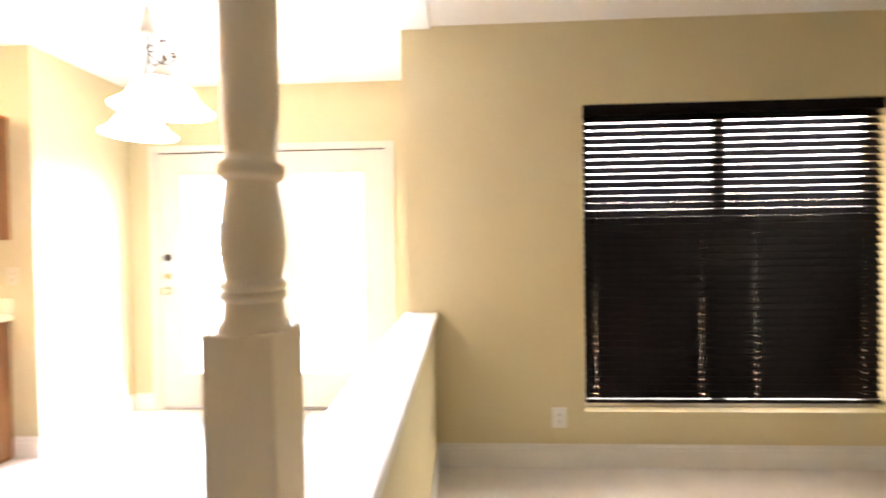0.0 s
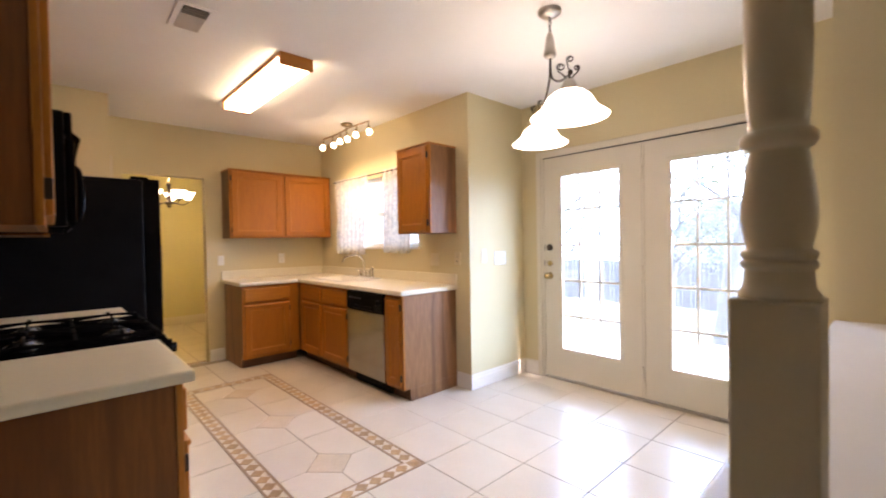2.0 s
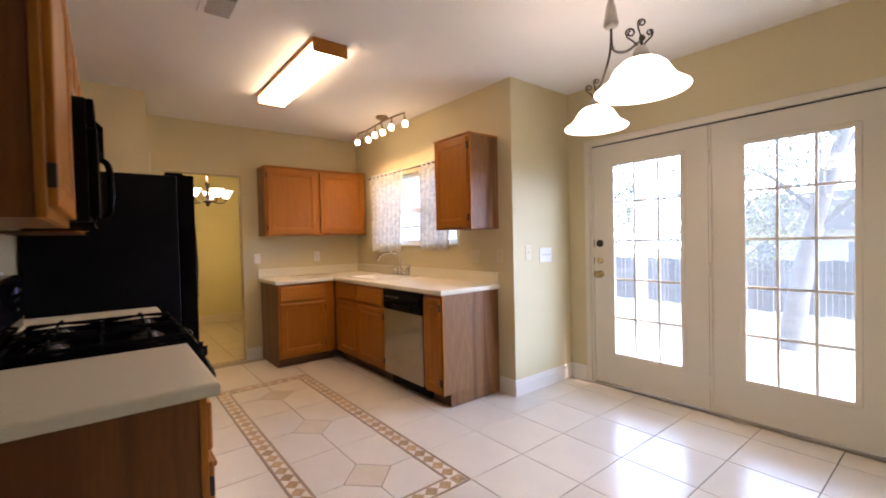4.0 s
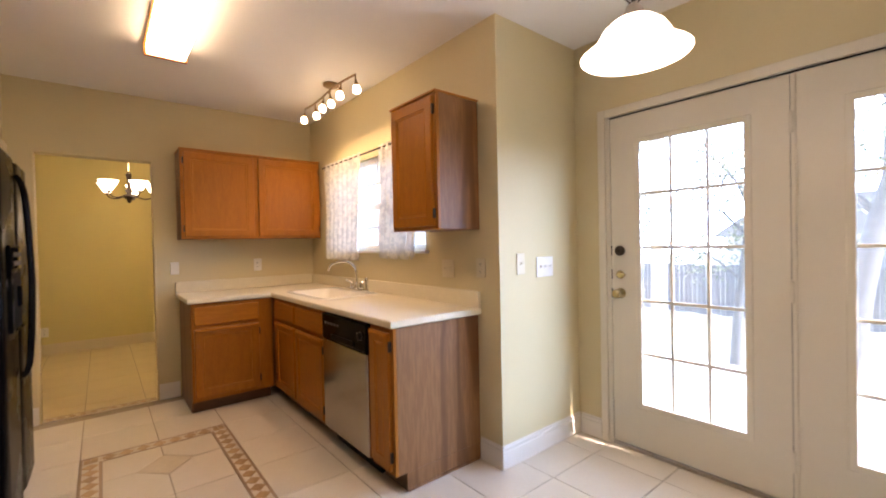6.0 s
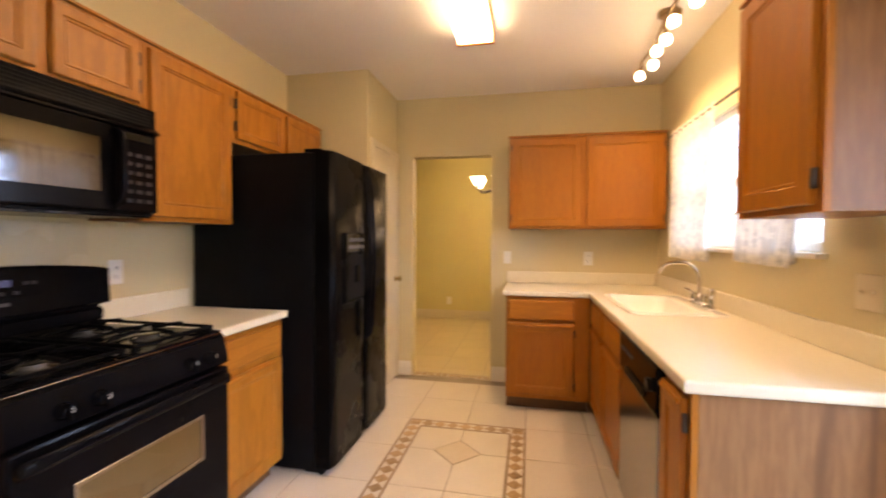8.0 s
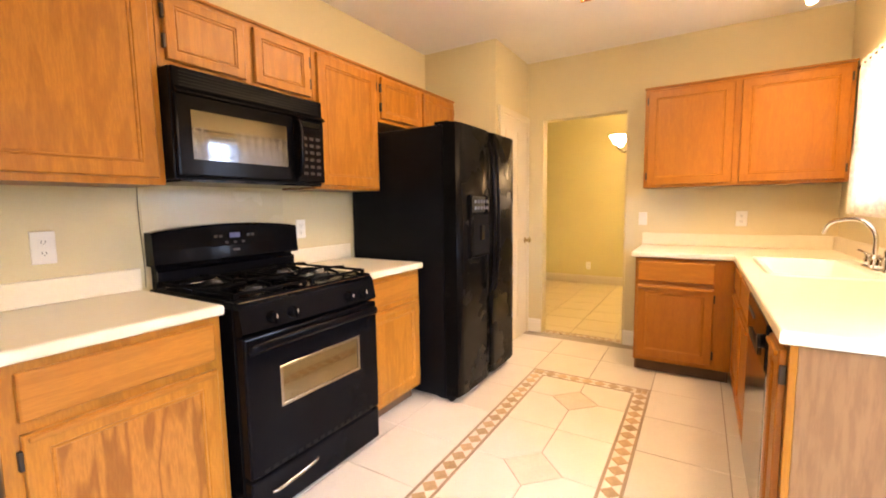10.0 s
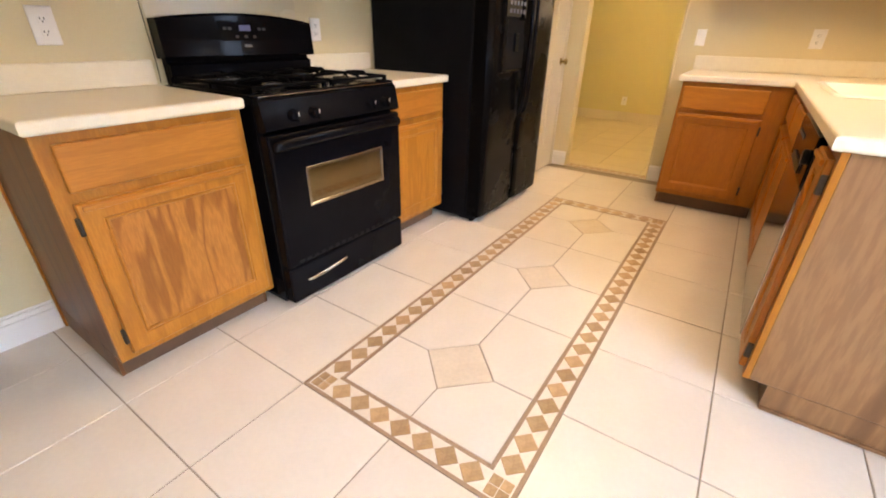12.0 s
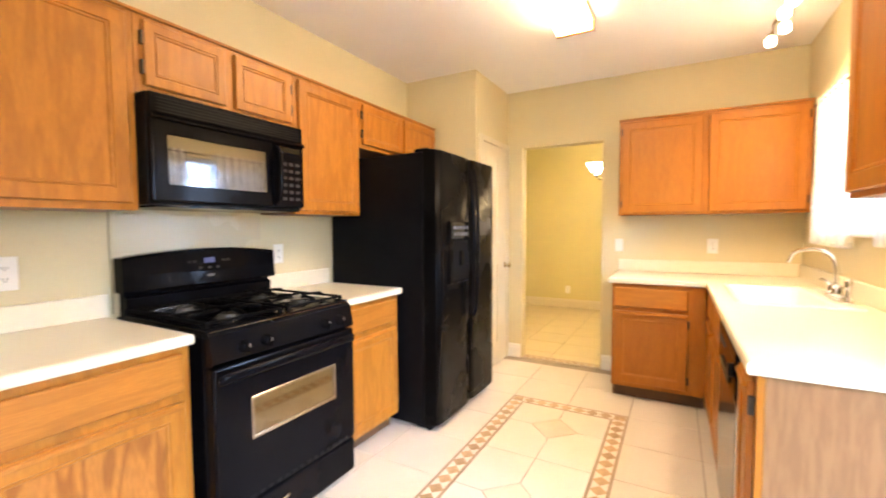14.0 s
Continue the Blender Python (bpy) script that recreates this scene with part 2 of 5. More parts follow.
LACE = lace_cloth("lace_cloth")
PANE = glass("window_pane", (0.98, 0.99, 0.99))
# orange tint added to warm the daylight that leaks past the blind
WARM_PANE = glass("warm_tinted_pane", (1.0, 0.79, 0.57), 0.012)
MWGLASS = surface("mirrored_dark_glass", (0.10, 0.10, 0.105), (0.12, 0.12, 0.125), 4, 200, 0.05, 0.0, metal=1.0, spread=0.02)
OVENWIN = surface("oven_window", (0.26, 0.24, 0.17), (0.30, 0.27, 0.20), 4, 200, 0.06, 0.0, metal=1.0, spread=0.02)


# ---- building blocks ----
def box(x0, x1, y0, y1, z0, z1, bevel=0.0, segs=2, bm=None):
    """A box, added to bm if given, with its edges rounded."""
    b = bmesh.new()
    bmesh.ops.create_cube(b, size=1.0)
    for v in b.verts:
        v.co = Vector(((x0 + x1) / 2 + v.co.x * (x1 - x0), (y0 + y1) / 2 + v.co.y * (y1 - y0), (z0 + z1) / 2 + v.co.z * (z1 - z0)))
    if bevel:
        bmesh.ops.bevel(b, geom=b.edges[:], offset=bevel, segments=segs, affect="EDGES", profile=0.5)
    if bm is None:
        return b
    return merge(bm, b)


def merge(bm, other):
    me = bpy.data.meshes.new("tmp")
    other.to_mesh(me)
    other.free()
    bm.from_mesh(me)
    bpy.data.meshes.remove(me)
    return bm


def lathe(profile, at=(0, 0, 0), steps=24, axis="z", bm=None, smooth=True):
    """A turned shape from (radius, height) pairs."""
    b = bmesh.new() if bm is None else bm
    rings = []
    for r, h in profile:
        ring = []
        for i in range(steps):
            a = 2 * math.pi * i / steps
            c, s = r * math.cos(a), r * math.sin(a)
            p = {"z": (c, s, h), "y": (c, h, s), "x": (h, c, s)}[axis]
            ring.append(b.verts.new((at[0] + p[0], at[1] + p[1], at[2] + p[2])))
        rings.append(ring)
    for q, r in zip(rings, rings[1:]):
        for i in range(steps):
            f = b.faces.new((q[i], q[(i + 1) % steps], r[(i + 1) % steps], r[i]))
            f.smooth = smooth
    for ring in (rings[0], rings[-1]):
        b.faces.new(ring)
    bmesh.ops.recalc_face_normals(b, faces=b.faces[:])
    return b


def tube(points, r, sides=8, bm=None):
    """A round bar through the points; r may be a list."""
    b = bmesh.new() if bm is None else bm
    pts = [Vector(p) for p in points]
    rad = r if isinstance(r, (list, tuple)) else [r] * len(pts)
    rings, up = [], None
    for i, p in enumerate(pts):
        d = (pts[min(i + 1, len(pts) - 1)] - pts[max(i - 1, 0)]).normalized()
        if up is None:
            up = d.orthogonal().normalized()
        up = (up - d * up.dot(d)).normalized()
        side = d.cross(up)
        rings.append([b.verts.new(p + rad[i] * (math.cos(2 * math.pi * k / sides) * up + math.sin(2 * math.pi * k / sides) * side)) for k in range(sides)])
    for q, s in zip(rings, rings[1:]):
        for i in range(sides):
            f = b.faces.new((q[i], q[(i + 1) % sides], s[(i + 1) % sides], s[i]))
            f.smooth = True
    for ring in (rings[0], rings[-1]):
        b.faces.new(ring)
    bmesh.ops.recalc_face_normals(b, faces=b.faces[:])
    return b


def spline(points, n=8):
    """Catmull-Rom through the points."""
    p = [Vector(q) for q in points]
    p = [p[0]] + p + [p[-1]]
    out = []
    for i in range(1, len(p) - 2):
        for k in range(n):
            t = k / n
            out.append(0.5 * (2 * p[i] + (p[i + 1] - p[i - 1]) * t + (2 * p[i - 1] - 5 * p[i] + 4 * p[i + 1] - p[i + 2]) * t * t + (3 * p[i] - p[i - 1] - 3 * p[i + 1] + p[i + 2]) * t ** 3))
    return out + [p[-2]]


def prism(outline, lo, hi, axis="z", bm=None):
    """An outline of 2D points, drawn out along an axis."""
    b = bmesh.new() if bm is None else bm
    def at(p, h):
        return {"z": (p[0], p[1], h), "y": (p[0], h, p[1]), "x": (h, p[0], p[1])}[axis]
    lower, upper = [b.verts.new(at(p, lo)) for p in outline], [b.verts.new(at(p, hi)) for p in outline]
    b.faces.new(lower), b.faces.new(upper)
    n = len(outline)
    for i in range(n):
        b.faces.new((lower[i], lower[(i + 1) % n], upper[(i + 1) % n], upper[i]))
    bmesh.ops.recalc_face_normals(b, faces=b.faces[:])
    return b


def ring(f, u0, u1, z0, z1, w, v0, v1, ease=0.0):
    """A mitred frame of width w, in one piece, drawn with a run's mapping f."""
    b = bmesh.new()
    rows = []
    for v, off in ((v0, 0.0), (v1 - ease, 0.0), (v1, ease)):
        rows.append([[f.at(u, v, z) for u, z in ((u0 + d, z0 + d), (u1 - d, z0 + d), (u1 - d, z1 - d), (u0 + d, z1 - d))] for d in (off, w - off)])
    vs = [[[b.verts.new(p) for p in loop] for loop in row] for row in rows]
    for i in range(4):
        k = (i + 1) % 4
        for side in (0, 1):
            for a in (0, 1):
                b.faces.new((vs[a][side][i], vs[a][side][k], vs[a + 1][side][k], vs[a + 1][side][i]))
        for level in (0, 2):
            b.faces.new((vs[level][0][i], vs[level][0][k], vs[level][1][k], vs[level][1][i]))
    bmesh.ops.recalc_face_normals(b, faces=b.faces[:])
    return b


def linked(name, bm, material):
    me = bpy.data.meshes.new(name)
    bm.to_mesh(me)
    bm.free()
    me.materials.append(material)
    return new(name, me)


def thing(name, at, label, category, group="", kind=""):
    ob = new(name)
    ob.location, ob.empty_display_size = at, 0.05
    return tagged(ob, label, category, group, kind)


def part(name, bm, material, parent, label=""):
    """One mesh under a thing or a part; bm is in world places."""
    root = parent
    while root.parent:
        root = root.parent
    bmesh.ops.translate(bm, verts=bm.verts[:], vec=-root.location)
    ob = linked(name, bm, material)
    ob.parent = parent
    return tagged(ob, label)


def solo(name, bm, material, label, category, group="", kind=""):
    return tagged(linked(name, bm, material), label, category, group, kind)


def structure(name, bm, material, label, category):
    return solo(name, bm, material, label, category, kind="structure")

# ---- structure ----
W, N, S, H = -5.16, 2.972, -0.01, 2.60
NW, ND, NE, BW = -2.437, 3.742, -0.10, 2.932


def wall(name, axis, a0, a1, b0, b1, openings=(), material=WALL, label="plain beige painted wall", top=H):
    """A wall along an axis from a0 to a1, b0 to b1 thick, with openings (from, to, sill, head)."""
    bm = bmesh.new()
    def put(p, q, z0, z1):
        if q - p > 1e-4 and z1 - z0 > 1e-4:
            box(*((p, q, b0, b1) if axis == "x" else (b0, b1, p, q)), z0, z1, bm=bm)
    at = a0
    for p, q, z0, z1 in openings:
        put(at, p, 0, top), put(p, q, 0, z0), put(p, q, z1, top)
        at = q
    put(at, a1, 0, top)
    return structure(name, bm, material, label, "wall")


wall("wall_west", "y", -3.0, 3.09, W - 0.11, W, [(0.82, 1.575, 0, 2.067)])
wall("wall_north", "x", W, NW - 0.118, N, N + 0.118, [(-4.60, -3.13, 1.26, 2.03)], label="beige kitchen wall with a window over the sink")
wall("wall_nook", "y", N, ND + 0.118, NW - 0.118, NW, label="pale beige return wall beside the French doors")
wall("wall_doors", "x", NW, NE, ND, ND + 0.118, [(-2.225, -0.32, 0, 2.085)], label="beige wall round the French doors")
wall("wall_nook_east", "y", BW, ND + 0.118, NE, NE + 0.12, label="beige return wall of the breakfast nook")
wall("wall_blinds", "x", NE + 0.12, 4.0, BW, BW + 0.118, [(0.955, 2.65, 0.325, 2.118)], label="beige wall with a large window")
wall("wall_south", "x", W, -1.235, S - 0.12, S, label="beige wall behind the stove")
wall("wall_closet_east", "y", S, 0.675, -4.51, -4.41, label="beige side wall of the pantry closet")
wall("wall_closet_front", "x", W, -4.51, 0.575, 0.675, label="beige front wall of the pantry closet")
wall("wall_living_west", "y", -4.0, S - 0.12, -1.355, -1.235)
wall("wall_back", "x", -1.355, 4.0, -4.12, -4.0)
wall("wall_east", "y", -4.12, BW + 0.118, 4.0, 4.12)
wall("wall_dining_far", "y", -3.0, 3.09, -8.17, -8.05, material=DINING, label="mustard yellow dining room wall")
wall("wall_dining_north", "x", -8.05, W - 0.11, 2.972, 3.09, material=DINING, label="mustard yellow dining room wall")
wall("wall_dining_south", "x", -8.05, W - 0.11, -3.12, -3.0, material=DINING, label="mustard yellow dining room wall")
structure("ceiling", box(-8.3, 4.2, -4.2, ND + 0.116, H, H + 0.14), CEIL, "off-white textured painted ceiling", "ceiling")
structure("ceiling_beam", box(NE, 0.08, -1.2, BW, H - 0.018, H - 0.002, 0.004), CEIL, "shallow off-white band across the ceiling", "beam")

# half wall with its cap
half = thing("half_wall", (0.0, 0.84, 0), "low beige half wall with a painted cap", "half wall", kind="structure")
part("wall_core", box(-0.078, 0.083, 0.835, BW - 0.002, 0.0, 0.885), WALL, half)
part("cap", box(-0.097, 0.101, 0.815, BW - 0.001, 0.886, 0.918, 0.006), TRIM, half, "cream painted cap")


def moulding(name, pts, h=0.135, label="white moulded baseboard", material=TRIM):
    """A baseboard with a stepped top, along wall stretches (x0, y0, x1, y1, nx, ny): the wall's face and the way it looks."""
    bm = bmesh.new()
    for x0, y0, x1, y1, nx, ny in pts:
        for lo, hi, d in ((0.001, h - 0.035, 0.014), (h - 0.035, h - 0.012, 0.011), (h - 0.012, h, 0.006)):
            xs, ys = sorted((x0 + 0.001 * nx, x1 + d * nx)), sorted((y0 + 0.001 * ny, y1 + d * ny))
            box(xs[0], xs[1], ys[0], ys[1], lo, hi, 0.002, 1, bm)
    return structure(name, bm, material, label, "baseboard")


moulding("baseboard_nook", [(NW, N - 0.012, NW, ND - 0.002, 1, 0), (-2.61, N, NW + 0.012, N, 0, -1)])
moulding("baseboard_doors", [(NW + 0.016, ND, -2.268, ND, 0, -1), (-0.277, ND, NE - 0.016, ND, 0, -1), (NE, BW, NE, ND - 0.016, -1, 0)])
moulding("baseboard_blinds", [(0.085, BW, 3.99, BW, 0, -1)])
moulding("baseboard_west", [(W, 1.575, W, 1.73, 1, 0), (W, 0.69, W, 0.82, 1, 0)])
moulding("baseboard_south", [(-1.235 + 0.012, S, -1.43, S, 0, 1), (-1.235, -2.5, -1.235, S + 0.012, 1, 0)])
moulding("baseboard_dining", [(-8.05, -2.9, -8.05, 2.9, 1, 0)], label="cream moulded baseboard", material=CREAM_DOOR)
moulding("baseboard_half_wall", [(0.083, 0.86, 0.083, BW - 0.02, 1, 0), (-0.078, 0.86, -0.078, BW - 0.02, -1, 0)])
moulding("baseboard_closet", [(-4.45, 0.675, -4.41, 0.675, 0, 1), (-5.145, 0.675, -5.14, 0.675, 0, 1)])

def turned(face, plane):
    """Maps (u along the run, v out from the wall, z) to a box in the room."""
    def f(u0, u1, v0, v1, z0, z1, bevel=0.0, segs=2, bm=None):
        if face == "+y":
            return box(u0, u1, plane + v0, plane + v1, z0, z1, bevel, segs, bm)
        if face == "-y":
            return box(u0, u1, plane - v1, plane - v0, z0, z1, bevel, segs, bm)
        return box(plane + v0, plane + v1, u0, u1, z0, z1, bevel, segs, bm)
    f.at = lambda u, v, z: {"+y": (u, plane + v, z), "-y": (u, plane - v, z), "+x": (plane + v, u, z)}[face]
    return f


# French doors: frame, casing, two leaves of fifteen panes
casing = thing("door_frame", (-1.27, ND, 0), "white painted casing and frame of the French doors", "door frame", kind="structure")
bm = box(-2.266, -2.217, ND - 0.016, ND - 0.001, 0, 2.132, 0.005)
box(-0.328, -0.279, ND - 0.016, ND - 0.001, 0, 2.132, 0.005, bm=bm)
box(-2.217, -0.328, ND - 0.016, ND - 0.001, 2.078, 2.132, 0.005, bm=bm)
part("casing", bm, DOORW, casing)
bm = box(-2.224, -2.192, ND, ND + 0.117, 0, 2.084)
box(-0.352, -0.321, ND, ND + 0.117, 0, 2.084, bm=bm)
box(-2.192, -0.352, ND + 0.004, ND + 0.117, 2.076, 2.084, bm=bm)
part("jamb", bm, DOORW, casing)
part("weatherstrip", box(-2.191, -0.353, ND - 0.002, ND + 0.003, 2.0685, 2.0755), SLOT, casing, "dark gap above the doors")
part("threshold", box(-2.19, -0.354, ND - 0.01, ND + 0.115, 0.002, 0.022, 0.004), NICKEL, casing, "worn metal door threshold")


def french_leaf(name, x0, x1, l0, l1, z0, z1, label):
    leaf = thing(name, ((x0 + x1) / 2, ND + 0.02, 0.025), label, "French door", "pair of French doors", "structure")
    y0, y1 = ND + 0.006, ND + 0.05
    bm = box(x0, l0, y0, y1, 0.026, 2.068)
    box(l1, x1, y0, y1, 0.026, 2.068, bm=bm)
    box(l0, l1, y0, y1, 0.026, z0, bm=bm)
    box(l0, l1, y0, y1, z1, 2.068, bm=bm)
    part("slab", bm, DOORW, leaf)
    bm = ring(turned("-y", y0), l0 - 0.012, l1 + 0.012, z0 - 0.012, z1 + 0.012, 0.034, 0.001, 0.006, 0.003)
    part("glazing_bead", bm, DOORW, leaf)
    for i in (1, 2):
        x = l0 + (l1 - l0) * i / 3
        part("muntin", box(x - 0.009, x + 0.009, y0 + 0.012, y0 + 0.024, z0, z1, 0.003), DOORW, leaf)
    for k in range(1, 5):
        z = z0 + (z1 - z0) * k / 5
        part("muntin", box(l0, l1, y0 + 0.0125, y0 + 0.0235, z - 0.009, z + 0.009, 0.003), DOORW, leaf)
    for i in range(3):
        for k in range(5):
            pa, pb = l0 + (l1 - l0) * i / 3, l0 + (l1 - l0) * (i + 1) / 3
            qa, qb = z0 + (z1 - z0) * k / 5, z0 + (z1 - z0) * (k + 1) / 5
            g = part("pane", box(pa + 0.002, pb - 0.002, y0 + 0.016, y0 + 0.02, qa + 0.002, qb - 0.002), PANE, leaf, "clear glass pane")
            g.visible_shadow = False
    return leaf


leaf = french_leaf("door_1", -2.188, -1.274, -2.022, -1.450, 0.28, 1.905, "white French door with fifteen panes and brass knob")
fy = ND + 0.006
lock = part("deadbolt", lathe([(0.031, 0), (0.031, -0.012), (0.024, -0.018), (0.012, -0.019)], (-2.132, fy, 1.235), 20, "y"), BRONZE, leaf, "dark round deadbolt")
part("thumb_turn", box(-2.136, -2.128, fy - 0.034, fy - 0.018, 1.222, 1.248, 0.002), BRONZE, lock)
rose = part("latch_rose", lathe([(0.026, 0), (0.026, -0.008), (0.016, -0.012)], (-2.132, fy, 1.085), 20, "y"), BRASS, leaf, "brass latch plate")
part("lever", box(-2.15, -2.09, fy - 0.03, fy - 0.013, 1.076, 1.094, 0.006), BRASS, rose)
knob = part("knob_rose", lathe([(0.032, 0), (0.032, -0.008), (0.014, -0.014), (0.012, -0.032), (0.02, -0.04), (0.028, -0.052), (0.027, -0.064), (0.015, -0.072)], (-2.132, fy, 0.968), 24, "y"), BRASS, leaf, "brass door knob")
for z in (0.968, 1.085, 1.235):
    part("strike_plate", box(-2.1915, -2.186, fy - 0.004, fy + 0.02, z - 0.03, z + 0.03, 0.001), BRONZE, leaf, "dark edge plate")
leaf2 = french_leaf("door_2", -1.270, -0.356, -1.083, -0.511, 0.28, 1.905, "white fixed French door with fifteen panes")
part("astragal", box(-1.282, -1.262, fy - 0.010, fy - 0.002, 0.03, 2.066, 0.003), DOORW, leaf2, "white meeting strip")
for z in (0.23, 1.04, 1.84):
    hinge = part("hinge", lathe([(0.004, z - 0.052), (0.0075, z - 0.048), (0.0075, z + 0.048), (0.004, z + 0.052)], (-1.279, fy - 0.012, 0), 12), DOORW, leaf, "painted hinge barrel")
    part("hinge_leaf", box(-1.318, -1.288, fy - 0.0035, fy - 0.0005, z - 0.048, z + 0.048, 0.001), DOORW, hinge)
# black strip on the door face, drawn as the shade in the gap
part("meeting_gap", box(-1.2850, -1.2825, fy - 0.003, fy - 0.0005, 0.03, 2.066), SLOT, leaf2, "thin dark strip drawn as the shaded gap between the doors")

# pantry door beside the fridge
pantry = thing("door_3", (-4.82, 0.68, 0), "cream painted pantry door, closed, with brass knob", "door", kind="structure")
part("slab", box(-5.09, -4.52, 0.677, 0.692, 0.012, 2.035, 0.003), CREAM_DOOR, pantry)
bm = box(-5.145, -5.095, 0.677, 0.697, 0.0, 2.09, 0.004)
box(-4.515, -4.455, 0.677, 0.697, 0.0, 2.09, 0.004, bm=bm)
box(-5.095, -4.515, 0.677, 0.697, 2.04, 2.09, 0.004, bm=bm)
part("casing", bm, CREAM_DOOR, pantry)
for a, b, c, d in ((-5.04, -4.84, 1.15, 1.92), (-4.77, -4.57, 1.15, 1.92), (-5.04, -4.84, 0.22, 0.95), (-4.77, -4.57, 0.22, 0.95)):
    part("panel", box(a, b, 0.690, 0.698, c, d, 0.006), CREAM_DOOR, pantry)
part("knob", lathe([(0.028, 0), (0.028, 0.008), (0.012, 0.014), (0.011, 0.03), (0.024, 0.042), (0.026, 0.054), (0.014, 0.062)], (-5.03, 0.692, 0.93), 20, "y"), BRASS, pantry, "brass knob")

# white jambs of the dining doorway
frame_w = thing("doorway_trim", (W, 1.2, 0), "cased opening to the dining room in wall colour", "door frame", kind="structure")
part("jamb", box(W - 0.112, W + 0.004, 0.815, 0.832, 0, 2.067, 0.003), WALL, frame_w)
part("jamb", box(W - 0.112, W + 0.004, 1.563, 1.58, 0, 2.067, 0.003), WALL, frame_w)
part("head", box(W - 0.112, W + 0.004, 0.832, 1.563, 2.055, 2.072, 0.003), WALL, frame_w)

# window over the sink
win = thing("window_1", (-3.86, N, 1.26), "white double-hung window over the sink", "window", kind="structure")
bm = box(-4.599, -4.55, N + 0.03, N + 0.10, 1.262, 2.028, 0.003)
box(-3.18, -3.131, N + 0.03, N + 0.10, 1.262, 2.028, 0.003, bm=bm)
box(-4.55, -3.18, N + 0.03, N + 0.10, 1.262, 1.30, 0.003, bm=bm)
box(-4.55, -3.18, N + 0.03, N + 0.10, 1.985, 2.028, 0.003, bm=bm)
part("window_frame", bm, TRIM, win)
bm = box(-4.55, -3.18, N + 0.045, N + 0.085, 1.60, 1.65, 0.004)
for x in (-4.08, -3.86, -3.63):
    box(x - 0.008, x + 0.008, N + 0.05, N + 0.075, 1.30, 1.985, 0.002, 1, bm)
for z in (1.45, 1.82):
    box(-4.55, -3.18, N + 0.052, N + 0.073, z - 0.008, z + 0.008, 0.002, 1, bm)
part("sash", bm, TRIM, win)
g = part("pane", box(-4.55, -3.18, N + 0.060, N + 0.064, 1.30, 1.985), PANE, win)
g.visible_shadow = False
part("window_sill", box(-4.63, -3.10, N - 0.035, N + 0.03, 1.236, 1.259, 0.005), TRIM, win)

# large window with its blind
big = thing("window_2", (1.8, BW + 0.06, 0.325), "large window behind a dark blind", "window", kind="structure")
bm = box(0.957, 1.0, BW + 0.07, BW + 0.115, 0.327, 2.116)
box(2.605, 2.648, BW + 0.07, BW + 0.115, 0.327, 2.116, bm=bm)
box(1.0, 2.605, BW + 0.07, BW + 0.115, 0.327, 0.37, bm=bm)
box(1.0, 2.605, BW + 0.07, BW + 0.115, 2.075, 2.116, bm=bm)
box(1.74, 1.80, BW + 0.07, BW + 0.115, 0.37, 2.075, bm=bm)
part("window_frame", bm, TRIM, big)
for a, b in ((1.0, 1.74), (1.80, 2.605)):
    g = part("pane", box(a, b, BW + 0.09, BW + 0.094, 0.37, 2.075), WARM_PANE, big, "pane with an added warm tint that colours the daylight")

blind = thing("window_blind", (1.8, BW + 0.03, 2.11), "dark brown slatted blind, lowered and nearly closed", "blind")
part("headrail", box(0.962, 2.643, BW + 0.001, BW + 0.058, 2.055, 2.114, 0.004), BLIND, blind, "dark brown valance")
pitch, tilt, wide = 0.0425, radians(56.4), 0.051
count = int((2.05 - 0.37) / pitch)
slat_me = None
for i in range(count):
    z = 2.035 - i * pitch
    sag = math.sin(i * 1.7) * 0.0003
    if slat_me is None:
        b, at = bmesh.new(), -0.836
        for hole in (-0.77, -0.16, 0.15, 0.75, None):
            end = 0.836 if hole is None else hole - 0.011
            box(at, end, -wide / 2, wide / 2, -0.0014, 0.0014, bm=b)
            if hole is not None:
                for lo, hi in ((-wide / 2, -0.0010), (0.0010, wide / 2)):
                    box(end, hole + 0.011, lo, hi, -0.0014, 0.0014, bm=b)
                at = hole + 0.011
        bmesh.ops.rotate(b, verts=b.verts[:], cent=(0, 0, 0), matrix=Matrix.Rotation(tilt, 3, "X"))
        slat = linked("slat", b, BLIND)
        slat_me = slat.data
    else:
        slat = new("slat", slat_me)
    slat.parent = blind
    slat.location = Vector((1.8025, BW + 0.03, z + sag)) - blind.location
zb = 2.035 - count * pitch
part("bottom_rail", box(0.967, 2.638, BW + 0.012, BW + 0.05, zb - 0.008, zb + 0.016, 0.004), BLIND, blind)
for x in (1.03, 1.64, 1.95, 2.55):
    for dy in (0.002, 0.057):
        part("ladder_cord", tube([(x, BW + dy, 2.06), (x, BW + dy, zb)], 0.0011, 5), BLIND, blind)

